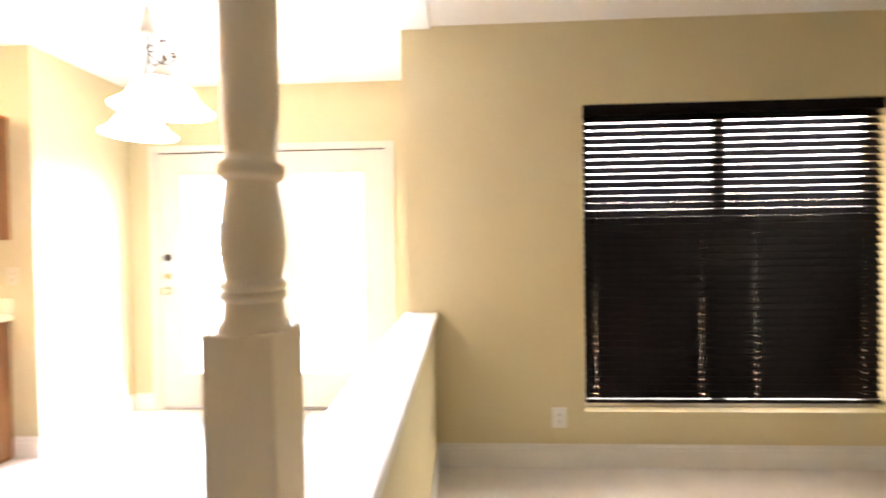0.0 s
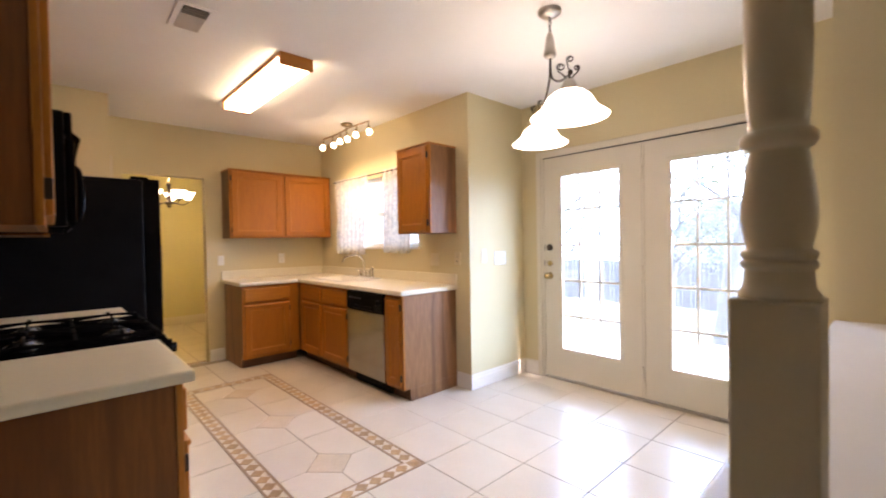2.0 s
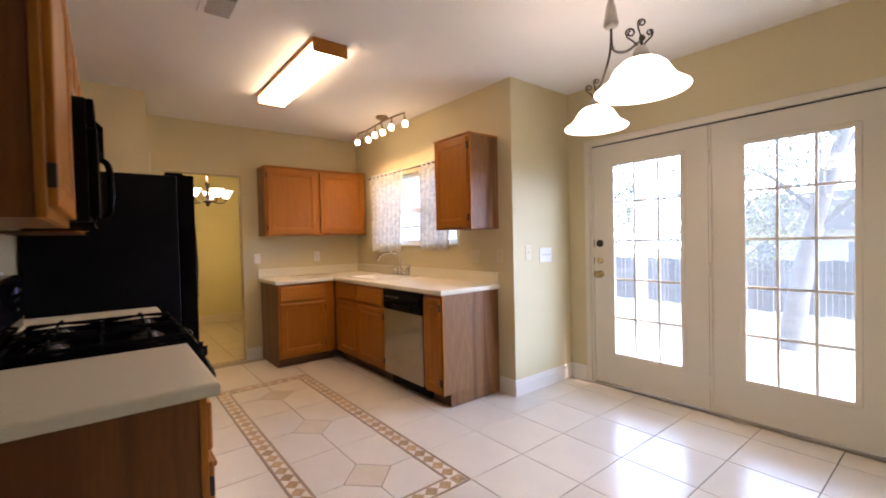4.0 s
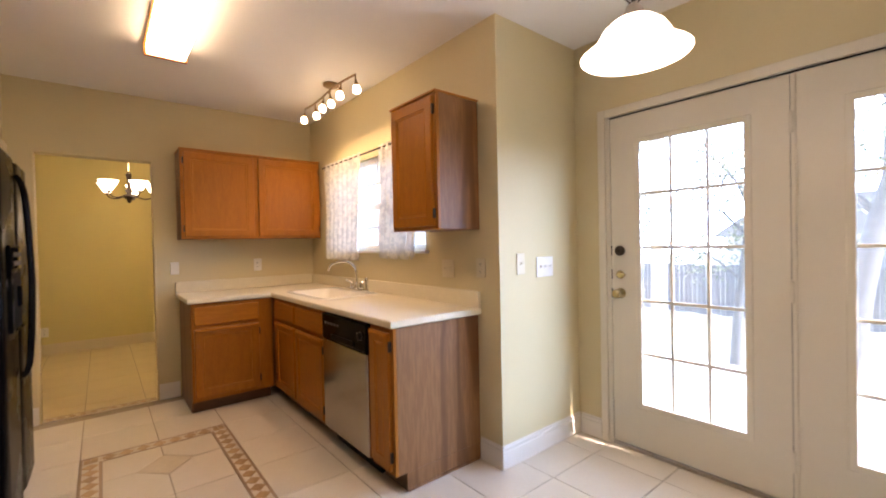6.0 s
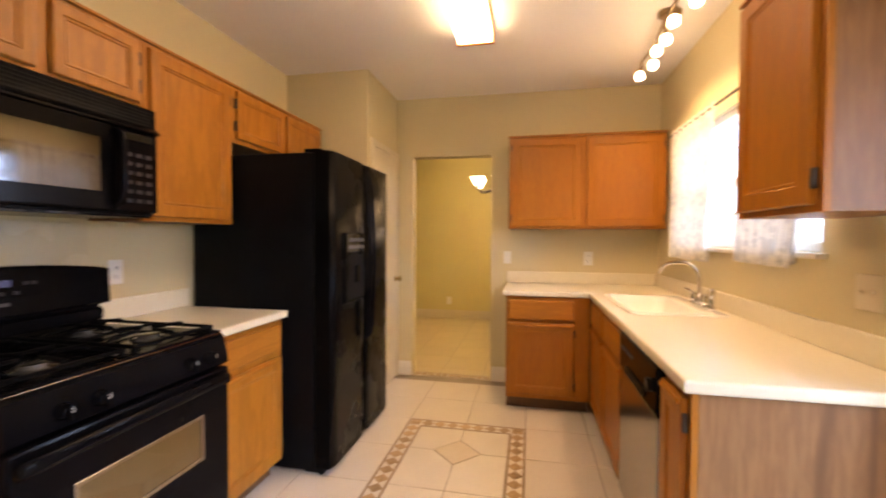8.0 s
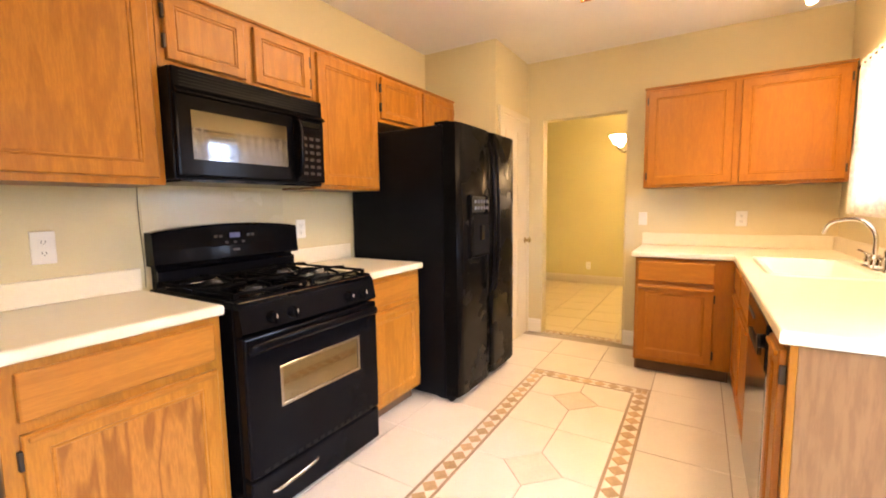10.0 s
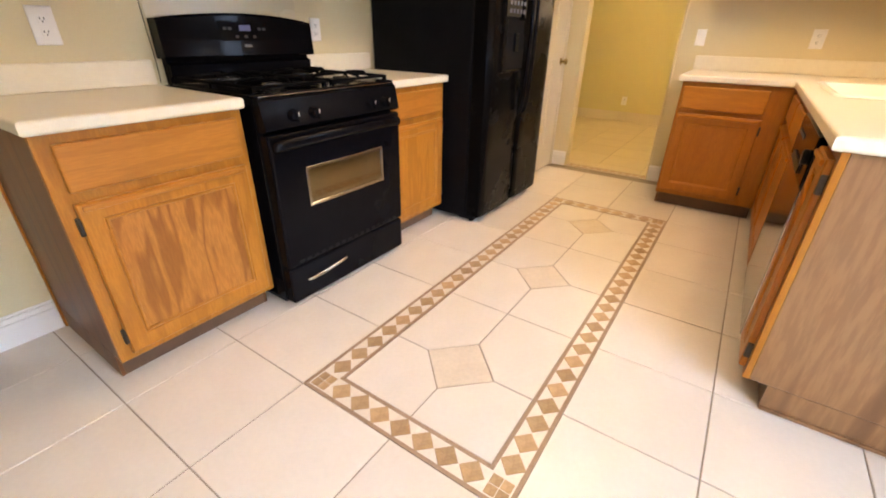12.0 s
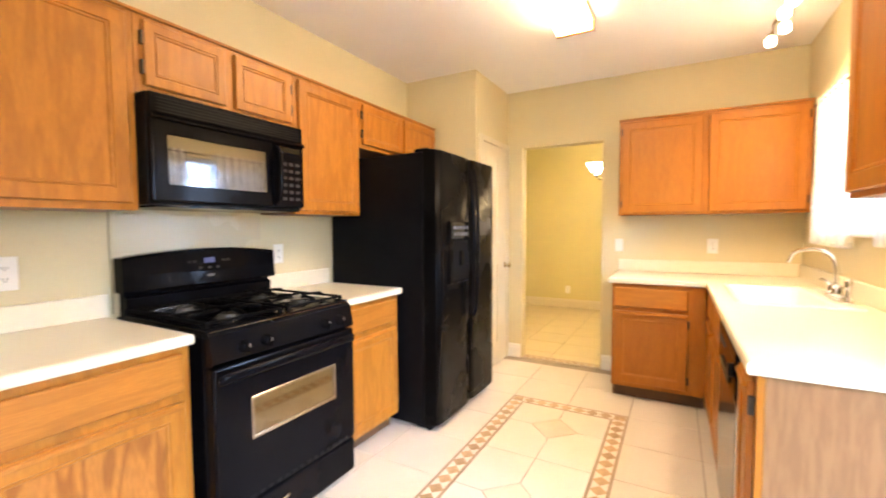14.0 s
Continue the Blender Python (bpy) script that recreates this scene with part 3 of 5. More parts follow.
# ---- cabinets ----
def cab_door(f, cab, u0, u1, z0, z1, depth, hinge, hinges=True, fill=None, tone=(OAK_V, OAK_H, OAK_END)):
    v0, v1, st = depth + 0.001, depth + 0.020, 0.058 if z1 - z0 > 0.3 else 0.042
    bm = ring(f, u0, u1, z0, z1, st, v0, v1, 0.004)
    d = part("door", bm, tone[0], cab)
    part("panel", f(u0 + st - 0.004, u1 - st + 0.004, v0 + 0.002, v1 - 0.007, z0 + st - 0.004, z1 - st + 0.004, 0.002, 1), fill or tone[0], d)
    bm = ring(f, u0 + st, u1 - st, z0 + st, z1 - st, 0.011, v1 - 0.0075, v1 - 0.002, 0.003)
    part("bead", bm, tone[1], d)
    if z1 < 1.0:
        part("finger_rail", f(u0 + 0.012, u1 - 0.012, v1 - 0.001, v1 + 0.010, z1 - 0.024, z1 - 0.006, 0.005), tone[1], d)
    if hinges:
        u = u0 - 0.004 if hinge < 0 else u1 + 0.004
        for z in (z0 + 0.07, z1 - 0.07):
            part("hinge", f(u - 0.006, u + 0.006, depth, v1 - 0.002, z - 0.028, z + 0.028, 0.003), BRONZE, d, "small dark hinge")


def cabinet(f, at, u0, u1, z0, z1, depth, doors=(), drawers=(), toe=False, label="", group="", frame_to=None, kind_name="base_cabinet", lip=False, fill=None, tone=(OAK_V, OAK_H, OAK_END), body_top=None):
    cab = thing(kind_name, at, label, "cabinet", group)
    zb = z0 + (0.10 if toe else 0.0)
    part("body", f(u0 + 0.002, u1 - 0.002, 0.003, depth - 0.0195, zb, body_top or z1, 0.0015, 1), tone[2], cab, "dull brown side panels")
    ue = frame_to or u1
    part("face_frame", f(u0, ue, depth - 0.019, depth, zb, z1, 0.0015, 1), tone[0], cab)
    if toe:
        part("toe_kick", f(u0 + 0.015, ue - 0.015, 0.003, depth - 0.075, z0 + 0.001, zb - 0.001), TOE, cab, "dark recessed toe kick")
        for a, b in ((u0 + 0.002, u0 + 0.014), (ue - 0.014, ue - 0.002)):
            part("side_foot", f(a, b, 0.003, depth - 0.073, z0 + 0.001, zb - 0.0005), tone[2], cab)
    if lip:
        part("top_trim", f(u0 - 0.004, u1 + 0.004, 0.003, depth + 0.012, z1 + 0.001, z1 + 0.014, 0.003), tone[1], cab)
    for a, b, c, d, hinge in doors:
        cab_door(f, cab, a, b, c, d, depth, hinge, True, fill, tone)
    for a, b, c, d in drawers:
        part("drawer_front", f(a, b, depth + 0.001, depth + 0.019, c, d, 0.007), tone[1], cab)
    return cab


fS, fN, fW = turned("+y", S), turned("-y", N), turned("+x", W)
GB, GU = "oak base cabinets", "oak wall cabinets"
# along the stove wall
left_base = cabinet(fS, (-1.74, 0.3, 0), -2.043, -1.437, 0, 0.873, 0.605, [(-2.015, -1.475, 0.128, 0.672, 1)], [(-2.015, -1.475, 0.705, 0.845)], True, "honey oak base cabinet beside the black range", GB, fill=OAK_FIG)
cabinet(fS, (-3.1, 0.3, 0), -3.365, -2.842, 0, 0.873, 0.605, [(-3.34, -2.868, 0.128, 0.672, -1)], [(-3.34, -2.868, 0.705, 0.845)], True, "honey oak base cabinet between range and refrigerator", GB)
cabinet(fS, (-1.7, 0.15, 1.375), -2.043, -1.37, 1.368, 2.138, 0.30, [(-2.015, -1.40, 1.395, 2.118, 1)], label="honey oak wall cabinet beside the microwave", group=GU, kind_name="wall_cabinet", lip=True)
cabinet(fS, (-2.43, 0.15, 1.84), -2.826, -2.045, 1.835, 2.138, 0.30, [(-2.42, -2.075, 1.865, 2.118, 1), (-2.80, -2.47, 1.865, 2.118, -1)], label="short oak wall cabinet over the microwave", group=GU, kind_name="wall_cabinet", lip=True)
cabinet(fS, (-3.1, 0.15, 1.375), -3.376, -2.828, 1.375, 2.138, 0.30, [(-3.35, -2.855, 1.395, 2.118, -1)], label="tall oak wall cabinet beside the refrigerator", group=GU, kind_name="wall_cabinet", lip=True)
cabinet(fS, (-3.87, 0.15, 1.83), -4.385, -3.378, 1.83, 2.138, 0.30, [(-3.86, -3.405, 1.855, 2.118, 1), (-4.36, -3.90, 1.855, 2.118, -1)], label="short oak wall cabinet over the refrigerator", group=GU, kind_name="wall_cabinet", lip=True)
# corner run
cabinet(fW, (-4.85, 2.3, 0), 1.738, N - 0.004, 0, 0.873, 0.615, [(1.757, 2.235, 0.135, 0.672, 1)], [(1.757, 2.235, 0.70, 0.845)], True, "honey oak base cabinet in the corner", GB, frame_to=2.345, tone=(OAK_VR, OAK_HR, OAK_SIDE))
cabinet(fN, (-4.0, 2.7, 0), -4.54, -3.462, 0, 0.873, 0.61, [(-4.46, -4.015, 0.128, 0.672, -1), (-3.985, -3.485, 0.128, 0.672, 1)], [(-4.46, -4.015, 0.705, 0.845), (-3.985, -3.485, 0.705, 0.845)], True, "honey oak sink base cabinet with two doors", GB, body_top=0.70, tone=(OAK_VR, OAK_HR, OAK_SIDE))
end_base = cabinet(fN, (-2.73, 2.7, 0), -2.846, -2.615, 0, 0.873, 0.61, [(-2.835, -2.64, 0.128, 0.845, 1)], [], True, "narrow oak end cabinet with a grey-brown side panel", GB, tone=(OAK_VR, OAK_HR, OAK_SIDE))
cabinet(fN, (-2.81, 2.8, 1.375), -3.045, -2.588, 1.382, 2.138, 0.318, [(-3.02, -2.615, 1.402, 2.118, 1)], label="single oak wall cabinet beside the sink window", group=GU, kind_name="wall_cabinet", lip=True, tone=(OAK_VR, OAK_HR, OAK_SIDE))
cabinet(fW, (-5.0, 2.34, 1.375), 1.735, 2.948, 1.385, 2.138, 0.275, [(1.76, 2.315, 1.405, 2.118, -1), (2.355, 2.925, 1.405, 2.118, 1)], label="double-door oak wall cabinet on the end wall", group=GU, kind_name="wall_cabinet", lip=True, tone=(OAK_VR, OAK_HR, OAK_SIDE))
part("scribe_strip", box(-1.4385, -1.431, S + 0.003, S + 0.024, 0.003, 0.872, 0.002), OAK_V, left_base, "narrow oak strip along the wall")
part("shoe_strip", box(-2.6165, -2.606, 2.437, N - 0.016, 0.002, 0.016, 0.003), OAK_SIDE, end_base, "thin oak strip along the floor")


# ---- worktops ----
def worktop(name, outline, hole, label):
    """A slab with rounded edges, with a rounded hole where a sink drops in, and a backsplash."""
    top = thing(name, (*outline[0], 0.875), label, "countertop")
    bm = bmesh.new()
    def loop(pts):
        vs = [bm.verts.new((x, y, 0.914)) for x, y in pts]
        return [bm.edges.new((vs[i], vs[(i + 1) % len(vs)])) for i in range(len(vs))]
    outer = loop(outline)
    edges = outer + (loop(hole) if hole else [])
    bmesh.ops.triangle_fill(bm, use_beauty=True, use_dissolve=True, edges=edges)
    r = bmesh.ops.extrude_face_region(bm, geom=bm.faces[:])
    bmesh.ops.translate(bm, verts=[v for v in r["geom"] if isinstance(v, bmesh.types.BMVert)], vec=(0, 0, -0.040))
    bmesh.ops.recalc_face_normals(bm, faces=bm.faces[:])
    rim = [e for e in bm.edges if len(e.link_faces) == 2 and e.calc_face_angle(0) > 1.2 and abs(e.verts[0].co.z - e.verts[1].co.z) < 1e-5]
    bmesh.ops.bevel(bm, geom=rim, offset=0.010, segments=3, affect="EDGES", profile=0.5)
    part("slab", bm, LAMINATE, top)
    return top


def rounded(x0, x1, y0, y1, r, n=5):
    out = []
    for cx, cy, a0 in ((x1 - r, y1 - r, 0), (x0 + r, y1 - r, 90), (x0 + r, y0 + r, 180), (x1 - r, y0 + r, 270)):
        for k in range(n + 1):
            a = radians(a0 + 90 * k / n)
            out.append((cx + r * math.cos(a), cy + r * math.sin(a)))
    return out


SX0, SX1, SY0, SY1 = -4.42, -3.64, 2.42, 2.90
ct = worktop("countertop", [(W + 0.002, 1.712), (-4.518, 1.712), (-4.518, 2.335), (-2.592, 2.335), (-2.592, N - 0.002), (W + 0.002, N - 0.002)], rounded(SX0 + 0.02, SX1 - 0.02, SY0 + 0.02, SY1 - 0.02, 0.06), "cream laminate countertop in an L round the corner")
part("backsplash", box(W + 0.002, W + 0.021, 1.714, N - 0.023, 0.915, 1.012, 0.004), LAMINATE, ct)
part("backsplash", box(W + 0.022, -2.594, N - 0.021, N - 0.002, 0.915, 1.012, 0.004), LAMINATE, ct)
ct = worktop("countertop", [(-2.046, S + 0.002), (-1.420, S + 0.002), (-1.420, 0.628), (-2.046, 0.628)], None, "cream laminate countertop beside the range")
part("backsplash", box(-2.044, -1.422, S + 0.002, S + 0.021, 0.915, 1.012, 0.004), LAMINATE, ct)
ct = worktop("countertop", [(-3.374, S + 0.002), (-2.840, S + 0.002), (-2.840, 0.628), (-3.374, 0.628)], None, "short cream laminate countertop by the refrigerator")
part("backsplash", box(-3.372, -2.842, S + 0.002, S + 0.021, 0.915, 1.012, 0.004), LAMINATE, ct)

# sink and faucet
sink = thing("kitchen_sink", (-4.03, 2.66, 0.914), "cream drop-in sink with one bowl, set in the counter", "sink")
bm = bmesh.new()
rings = []
for inset, r, z in ((0.0, 0.05, 0.916), (0.006, 0.05, 0.925), (0.024, 0.05, 0.925), (0.034, 0.06, 0.918), (0.05, 0.07, 0.83), (0.09, 0.08, 0.80)):
    back = 0.07 if inset > 0.02 else 0.0
    rings.append([bm.verts.new((x, y, z)) for x, y in rounded(SX0 + inset, SX1 - inset, SY0 + inset, SY1 - inset - back, r)])
for q, s in zip(rings, rings[1:]):
    n = len(q)
    for i in range(n):
        bm.faces.new((q[i], q[(i + 1) % n], s[(i + 1) % n], s[i])).smooth = True
bm.faces.new(rings[-1])
bmesh.ops.recalc_face_normals(bm, faces=bm.faces[:])
part("basin", bm, SINKM, sink)
part("drain", lathe([(0.04, 0), (0.04, 0.004), (0.03, 0.005), (0.028, 0.002)], (-4.03, 2.62, 0.801), 20), CHROME, sink, "chrome drain ring")
faucet = thing("faucet", (-3.97, 2.865, 0.925), "chrome gooseneck faucet with two handles on the sink", "faucet")
part("base_plate", box(-4.075, -3.865, 2.838, 2.892, 0.926, 0.940, 0.006), CHROME, faucet)
sp = spline([(-3.97, 2.865, 0.938), (-3.97, 2.865, 1.02), (-3.972, 2.86, 1.10), (-4.01, 2.83, 1.158), (-4.08, 2.78, 1.168), (-4.15, 2.73, 1.145), (-4.18, 2.71, 1.09)], 8)
part("spout", tube(sp, 0.0105, 12), CHROME, faucet)
part("spout_base", lathe([(0.022, 0.939), (0.022, 0.955), (0.014, 0.972), (0.013, 1.0)], (-3.97, 2.865, 0), 18), CHROME, faucet)
for x in (-4.05, -3.89):
    h = part("handle_post", lathe([(0.021, 0.939), (0.021, 0.962), (0.016, 0.978), (0.017, 0.99), (0.008, 0.998)], (x, 2.865, 0), 18), CHROME, faucet)
    s = -1 if x < -3.97 else 1
    part("lever", tube([(x, 2.865, 0.988), (x + 0.03 * s, 2.855, 1.0), (x + 0.07 * s, 2.84, 1.008)], [0.008, 0.006, 0.007], 8), CHROME, h)
part("side_spray", lathe([(0.018, 0.926), (0.018, 0.94), (0.011, 0.95), (0.013, 1.0), (0.016, 1.03), (0.008, 1.045)], (-3.80, 2.865, 0), 16), CHROME, faucet)

# turned post on the half wall
PX, PY = 0.019, 0.886
post = thing("turned_post", (PX, PY, 0.919), "cream painted turned column on the half wall", "column")
bm = box(PX - 0.0385, PX + 0.0385, PY - 0.0385, PY + 0.0385, 0.9185, 1.241, 0.003)
part("square_base", bm, POST, post)
prof = [(0.038, 1.236), (0.037, 1.246), (0.0325, 1.252), (0.031, 1.262), (0.0305, 1.270), (0.0310, 1.2725), (0.0335, 1.274), (0.0345, 1.278), (0.0335, 1.2815), (0.0315, 1.283)]
prof += [(0.033, 1.2845), (0.0345, 1.288), (0.0335, 1.292), (0.0295, 1.294), (0.029, 1.298), (0.031, 1.306), (0.0335, 1.320), (0.0345, 1.335), (0.0335, 1.350), (0.031, 1.370), (0.028, 1.390), (0.0265, 1.399)]
prof += [(0.0268, 1.402), (0.031, 1.404), (0.034, 1.409), (0.0345, 1.414), (0.0335, 1.419), (0.030, 1.422), (0.0265, 1.424), (0.0262, 1.432), (0.0275, 1.445), (0.0298, 1.475), (0.0305, 1.52), (0.030, 1.62)]
prof += [(0.0285, 1.80), (0.027, 2.0), (0.0265, 2.08), (0.032, 2.10), (0.034, 2.11), (0.032, 2.12), (0.028, 2.13), (0.032, 2.16), (0.037, 2.20)]
part("shaft", lathe(prof, (PX, PY, 0), 40), POST, post, "turned shaft with beads")
part("square_top", box(PX - 0.0385, PX + 0.0385, PY - 0.0385, PY + 0.0385, 2.20, H - 0.02, 0.003), POST, post)


# curtains and rod
rod = thing("curtain_rod", (-3.9, N - 0.05, 2.06), "thin brown curtain rod above the sink window", "curtain rod")
part("bar", tube([(-4.74, N - 0.05, 2.062), (-3.06, N - 0.05, 2.062)], 0.008, 10), BRONZE, rod)
for x in (-4.70, -3.10):
    part("bracket", box(x - 0.008, x + 0.008, N - 0.052, N - 0.001, 2.052, 2.074, 0.003), BRONZE, rod)


def curtain(x0, x1, b0, b1, zb, folds, label):
    """A gathered sheet that hangs from the rod, x0 to x1 at the top and b0 to b1 at the hem."""
    bm = bmesh.new()
    nu, nz = folds * 10, 22
    rows = []
    for k in range(nz + 1):
        w = k / nz
        row = []
        for i in range(nu + 1):
            u = i / nu
            x = (x0 + (x1 - x0) * u) * (1 - w) + (b0 + (b1 - b0) * u) * w
            amp = 0.010 + 0.020 * w
            y = N - 0.052 + amp * math.sin(2 * math.pi * folds * u + 0.7 * math.sin(3 * u + 2 * w)) + 0.006 * noise.noise((x * 6, w * 3, 0))
            z = 2.085 + (zb - 2.085) * w + 0.012 * w * math.sin(2 * math.pi * folds * u * 0.5 + 1)
            row.append(bm.verts.new((x, min(y, N - 0.012), z)))
        rows.append(row)
    for q, s in zip(rows, rows[1:]):
        for i in range(nu):
            bm.faces.new((q[i], q[i + 1], s[i + 1], s[i])).smooth = True
    return solo("curtain", bm, LACE, label, "curtain", "lace curtains at the sink window")


curtain(-4.70, -3.955, -4.69, -4.035, 1.185, 8, "sheer white lace curtain with grey floral print")
curtain(-3.66, -3.09, -3.68, -3.20, 1.205, 7, "sheer white lace curtain, hem swept aside")


# ---- plates on the walls ----
def plate(face, plane, u, z, w, h, kind, label):
    f = turned(face, plane) if face != "W" else None
    name = "outlet" if kind == "outlet" else "light_switch"
    at = {"+y": (u, plane, z), "-y": (u, plane, z), "+x": (plane, u, z)}[face]
    t = thing(name, at, label, "outlet" if kind == "outlet" else "switch", "wall plates")
    ivory = IVORY if label.startswith("ivory") else PLASTIC
    part("plate", f(u - w / 2, u + w / 2, 0.001, 0.007, z - h / 2, z + h / 2, 0.003), ivory, t)
    n = {"outlet": 1, "single": 1, "double": 2, "triple": 3, "blank": 0}[kind]
    for i in range(n):
        c = u + (i - (n - 1) / 2) * 0.046
        if kind == "outlet":
            for dz in (-0.021, 0.021):
                s = part("socket", f(c - 0.014, c + 0.014, 0.007, 0.009, z + dz - 0.014, z + dz + 0.014, 0.002), ivory, t)
                for du in (-0.006, 0.006):
                    part("slot", f(c + du - 0.0012, c + du + 0.0012, 0.009, 0.0095, z + dz - 0.003, z + dz + 0.006), SLOT, s)
                part("slot", f(c - 0.002, c + 0.002, 0.009, 0.0095, z + dz - 0.010, z + dz - 0.006), SLOT, s)
        else:
            s = part("toggle_frame", f(c - 0.006, c + 0.006, 0.007, 0.0085, z - 0.013, z + 0.013), ivory, t)
            part("toggle", f(c - 0.0035, c + 0.0035, 0.0085, 0.018, z - 0.002, z + 0.009, 0.001), ivory, s)
    return t


plate("+y", S, -1.729, 1.132, 0.076, 0.125, "outlet", "white duplex outlet above the counter")
plate("+y", S, -2.952, 1.138, 0.070, 0.115, "outlet", "white outlet behind the range")
plate("+x", W, 1.712, 1.134, 0.066, 0.11, "single", "white light switch beside the doorway")
plate("+x", W, 2.408, 1.135, 0.074, 0.118, "outlet", "white outlet on the end wall")
plate("-y", N, -2.893, 1.14, 0.118, 0.116, "double", "ivory double switch beside the wall cabinet")
plate("-y", N, -2.585, 1.152, 0.075, 0.115, "outlet", "ivory outlet at the wall corner")
plate("+x", NW, 3.149, 1.172, 0.070, 0.125, "single", "ivory light switch on the nook wall")
plate("+x", NW, 3.378, 1.145, 0.163, 0.125, "triple", "white triple light switch on the nook wall")
plate("-y", BW, 0.805, 0.29, 0.086, 0.12, "outlet", "white outlet under the blind")
plate("+x", -8.05, 0.637, 0.29, 0.072, 0.115, "outlet", "white outlet low on the dining wall")

# splash panel behind the range, and a thin dark tube drawn as its edge seam
solo("wall_panel", box(-2.826, -2.070, S + 0.001, S + 0.0035, 0.925, 1.366, 0.001, 1), SPLASH, "glossy cream splash panel on the wall behind the range", "wall panel")
solo("wall_cable", tube(spline([(-2.062, S + 0.004, 1.372), (-2.060, S + 0.004, 1.25), (-2.063, S + 0.004, 1.12), (-2.066, S + 0.005, 1.015), (-2.064, S + 0.006, 0.92)], 5), 0.0016, 6), BRONZE, "thin dark line for the splash panel's edge seam", "cable")

# ceiling vent
vent = thing("ceiling_vent", (-2.61, 0.91, H), "white ceiling air vent with louvres coloured as shaded", "vent")
bm = box(-2.775, -2.745, 0.815, 1.0, H - 0.010, H - 0.001, 0.003)
box(-2.475, -2.445, 0.815, 1.0, H - 0.010, H - 0.001, 0.003, bm=bm)
box(-2.745, -2.475, 0.815, 0.848, H - 0.010, H - 0.001, 0.003, bm=bm)
box(-2.745, -2.475, 0.972, 1.0, H - 0.010, H - 0.001, 0.003, bm=bm)
part("frame", bm, CEIL, vent)
part("backing", box(-2.745, -2.475, 0.848, 0.972, H - 0.003, H - 0.001), SLOT, vent)
for i in range(9):
    b = box(-0.013, 0.013, -0.0615, 0.0615, -0.0008, 0.0008)
    bmesh.ops.rotate(b, verts=b.verts[:], cent=(0, 0, 0), matrix=Matrix.Rotation(radians(-35 if i < 6 else 50), 3, "Y"))
    bmesh.ops.translate(b, verts=b.verts[:], vec=(-2.730 + i * 0.030, 0.910, H - 0.012))
    part("louvre", b, VENT_SHADED, vent)

# ---- appliances ----
dw = thing("dishwasher", (-3.155, 2.66, 0), "stainless steel dishwasher with a black control panel", "dishwasher")
part("tub", fN(-3.455, -2.853, 0.01, 0.605, 0.10, 0.868), BLACK, dw)
part("door", fN(-3.452, -2.856, 0.606, 0.632, 0.115, 0.695, 0.006), STEEL, dw, "stainless steel door")
cp = part("control_panel", fN(-3.452, -2.856, 0.606, 0.636, 0.70, 0.865, 0.008), BLACK, dw, "glossy black control panel")
part("pull", fN(-3.30, -3.0, 0.637, 0.643, 0.715, 0.745, 0.002), BLACK_TEX, cp)
for i in range(5):
    part("button", fN(-3.40 + i * 0.045, -3.375 + i * 0.045, 0.637, 0.639, 0.80, 0.815), GREY, cp)
part("dial", lathe([(0.024, 0), (0.024, -0.014), (0.018, -0.018)], (-2.92, N - 0.636, 0.79), 20, "y"), BLACK_TEX, cp)
part("toe_panel", fN(-3.45, -2.858, 0.01, 0.55, 0.004, 0.099), BLACK_TEX, dw)

# refrigerator, side by side
fr = thing("refrigerator", (-3.88, 0.42, 0), "black side-by-side refrigerator with curved handles and dispenser", "refrigerator")
part("cabinet", box(-4.325, -3.403, 0.012, 0.765, 0.025, 1.765, 0.008), BLACK_TEX, fr)
part("hinge_cover", box(-3.53, -3.42, 0.70, 0.80, 1.766, 1.788, 0.006), BLACK, fr)
part("hinge_cover", box(-4.31, -4.20, 0.70, 0.80, 1.766, 1.788, 0.006), BLACK, fr)


def fridge_door(x0, x1):
    """A door with a gently bowed front."""
    n = 8
    pts = [(x0, 0.772), (x1, 0.772)]
    for i in range(n + 1):
        u = i / n
        edge = min(u, 1 - u)
        pts.append((x1 + (x0 - x1) * u, 0.870 + 0.003 * math.sin(math.pi * u) - (0.012 if edge == 0 else 0)))
    b = prism(pts, 0.045, 1.772)
    for f in b.faces:
        f.smooth = len(f.verts) == 4 and abs(f.normal.y) > 0.8
    return part("door", b, BLACK_DOOR, fr, "glossy black door")


split = -3.872
freezer, fresh = fridge_door(split + 0.003, -3.405), fridge_door(-4.323, split - 0.003)
part("base_grille", box(-4.31, -3.415, 0.70, 0.82, 0.012, 0.042, 0.004), BLACK_TEX, fr)
for x in (-4.29, -3.44):
    part("foot", lathe([(0.018, 0.0), (0.018, 0.02), (0.01, 0.026)], (x, 0.79, 0.0), 12), BLACK_TEX, fr)
for d, x in ((freezer, split + 0.035), (fresh, split - 0.035)):
    pts = spline([(x, 0.879, 0.66), (x, 0.905, 0.73), (x, 0.921, 1.05), (x, 0.921, 1.25), (x, 0.905, 1.60), (x, 0.879, 1.70)], 6)
    part("handle", tube(pts, 0.0115, 10), BLACK, d, "long curved black handle")
disp = part("dispenser", box(-3.828, -3.545, 0.862, 0.886, 0.925, 1.338, 0.006), BLACK_DOOR, freezer, "water and ice dispenser")
# flat black sheet drawn for the shade of the hollow; nothing is cut in
part("recess", box(-3.805, -3.585, 0.8865, 0.8875, 0.945, 1.205), SLOT, disp)
part("control_strip", box(-3.815, -3.560, 0.8865, 0.890, 1.222, 1.326, 0.002), BLACK_GLASS, disp)
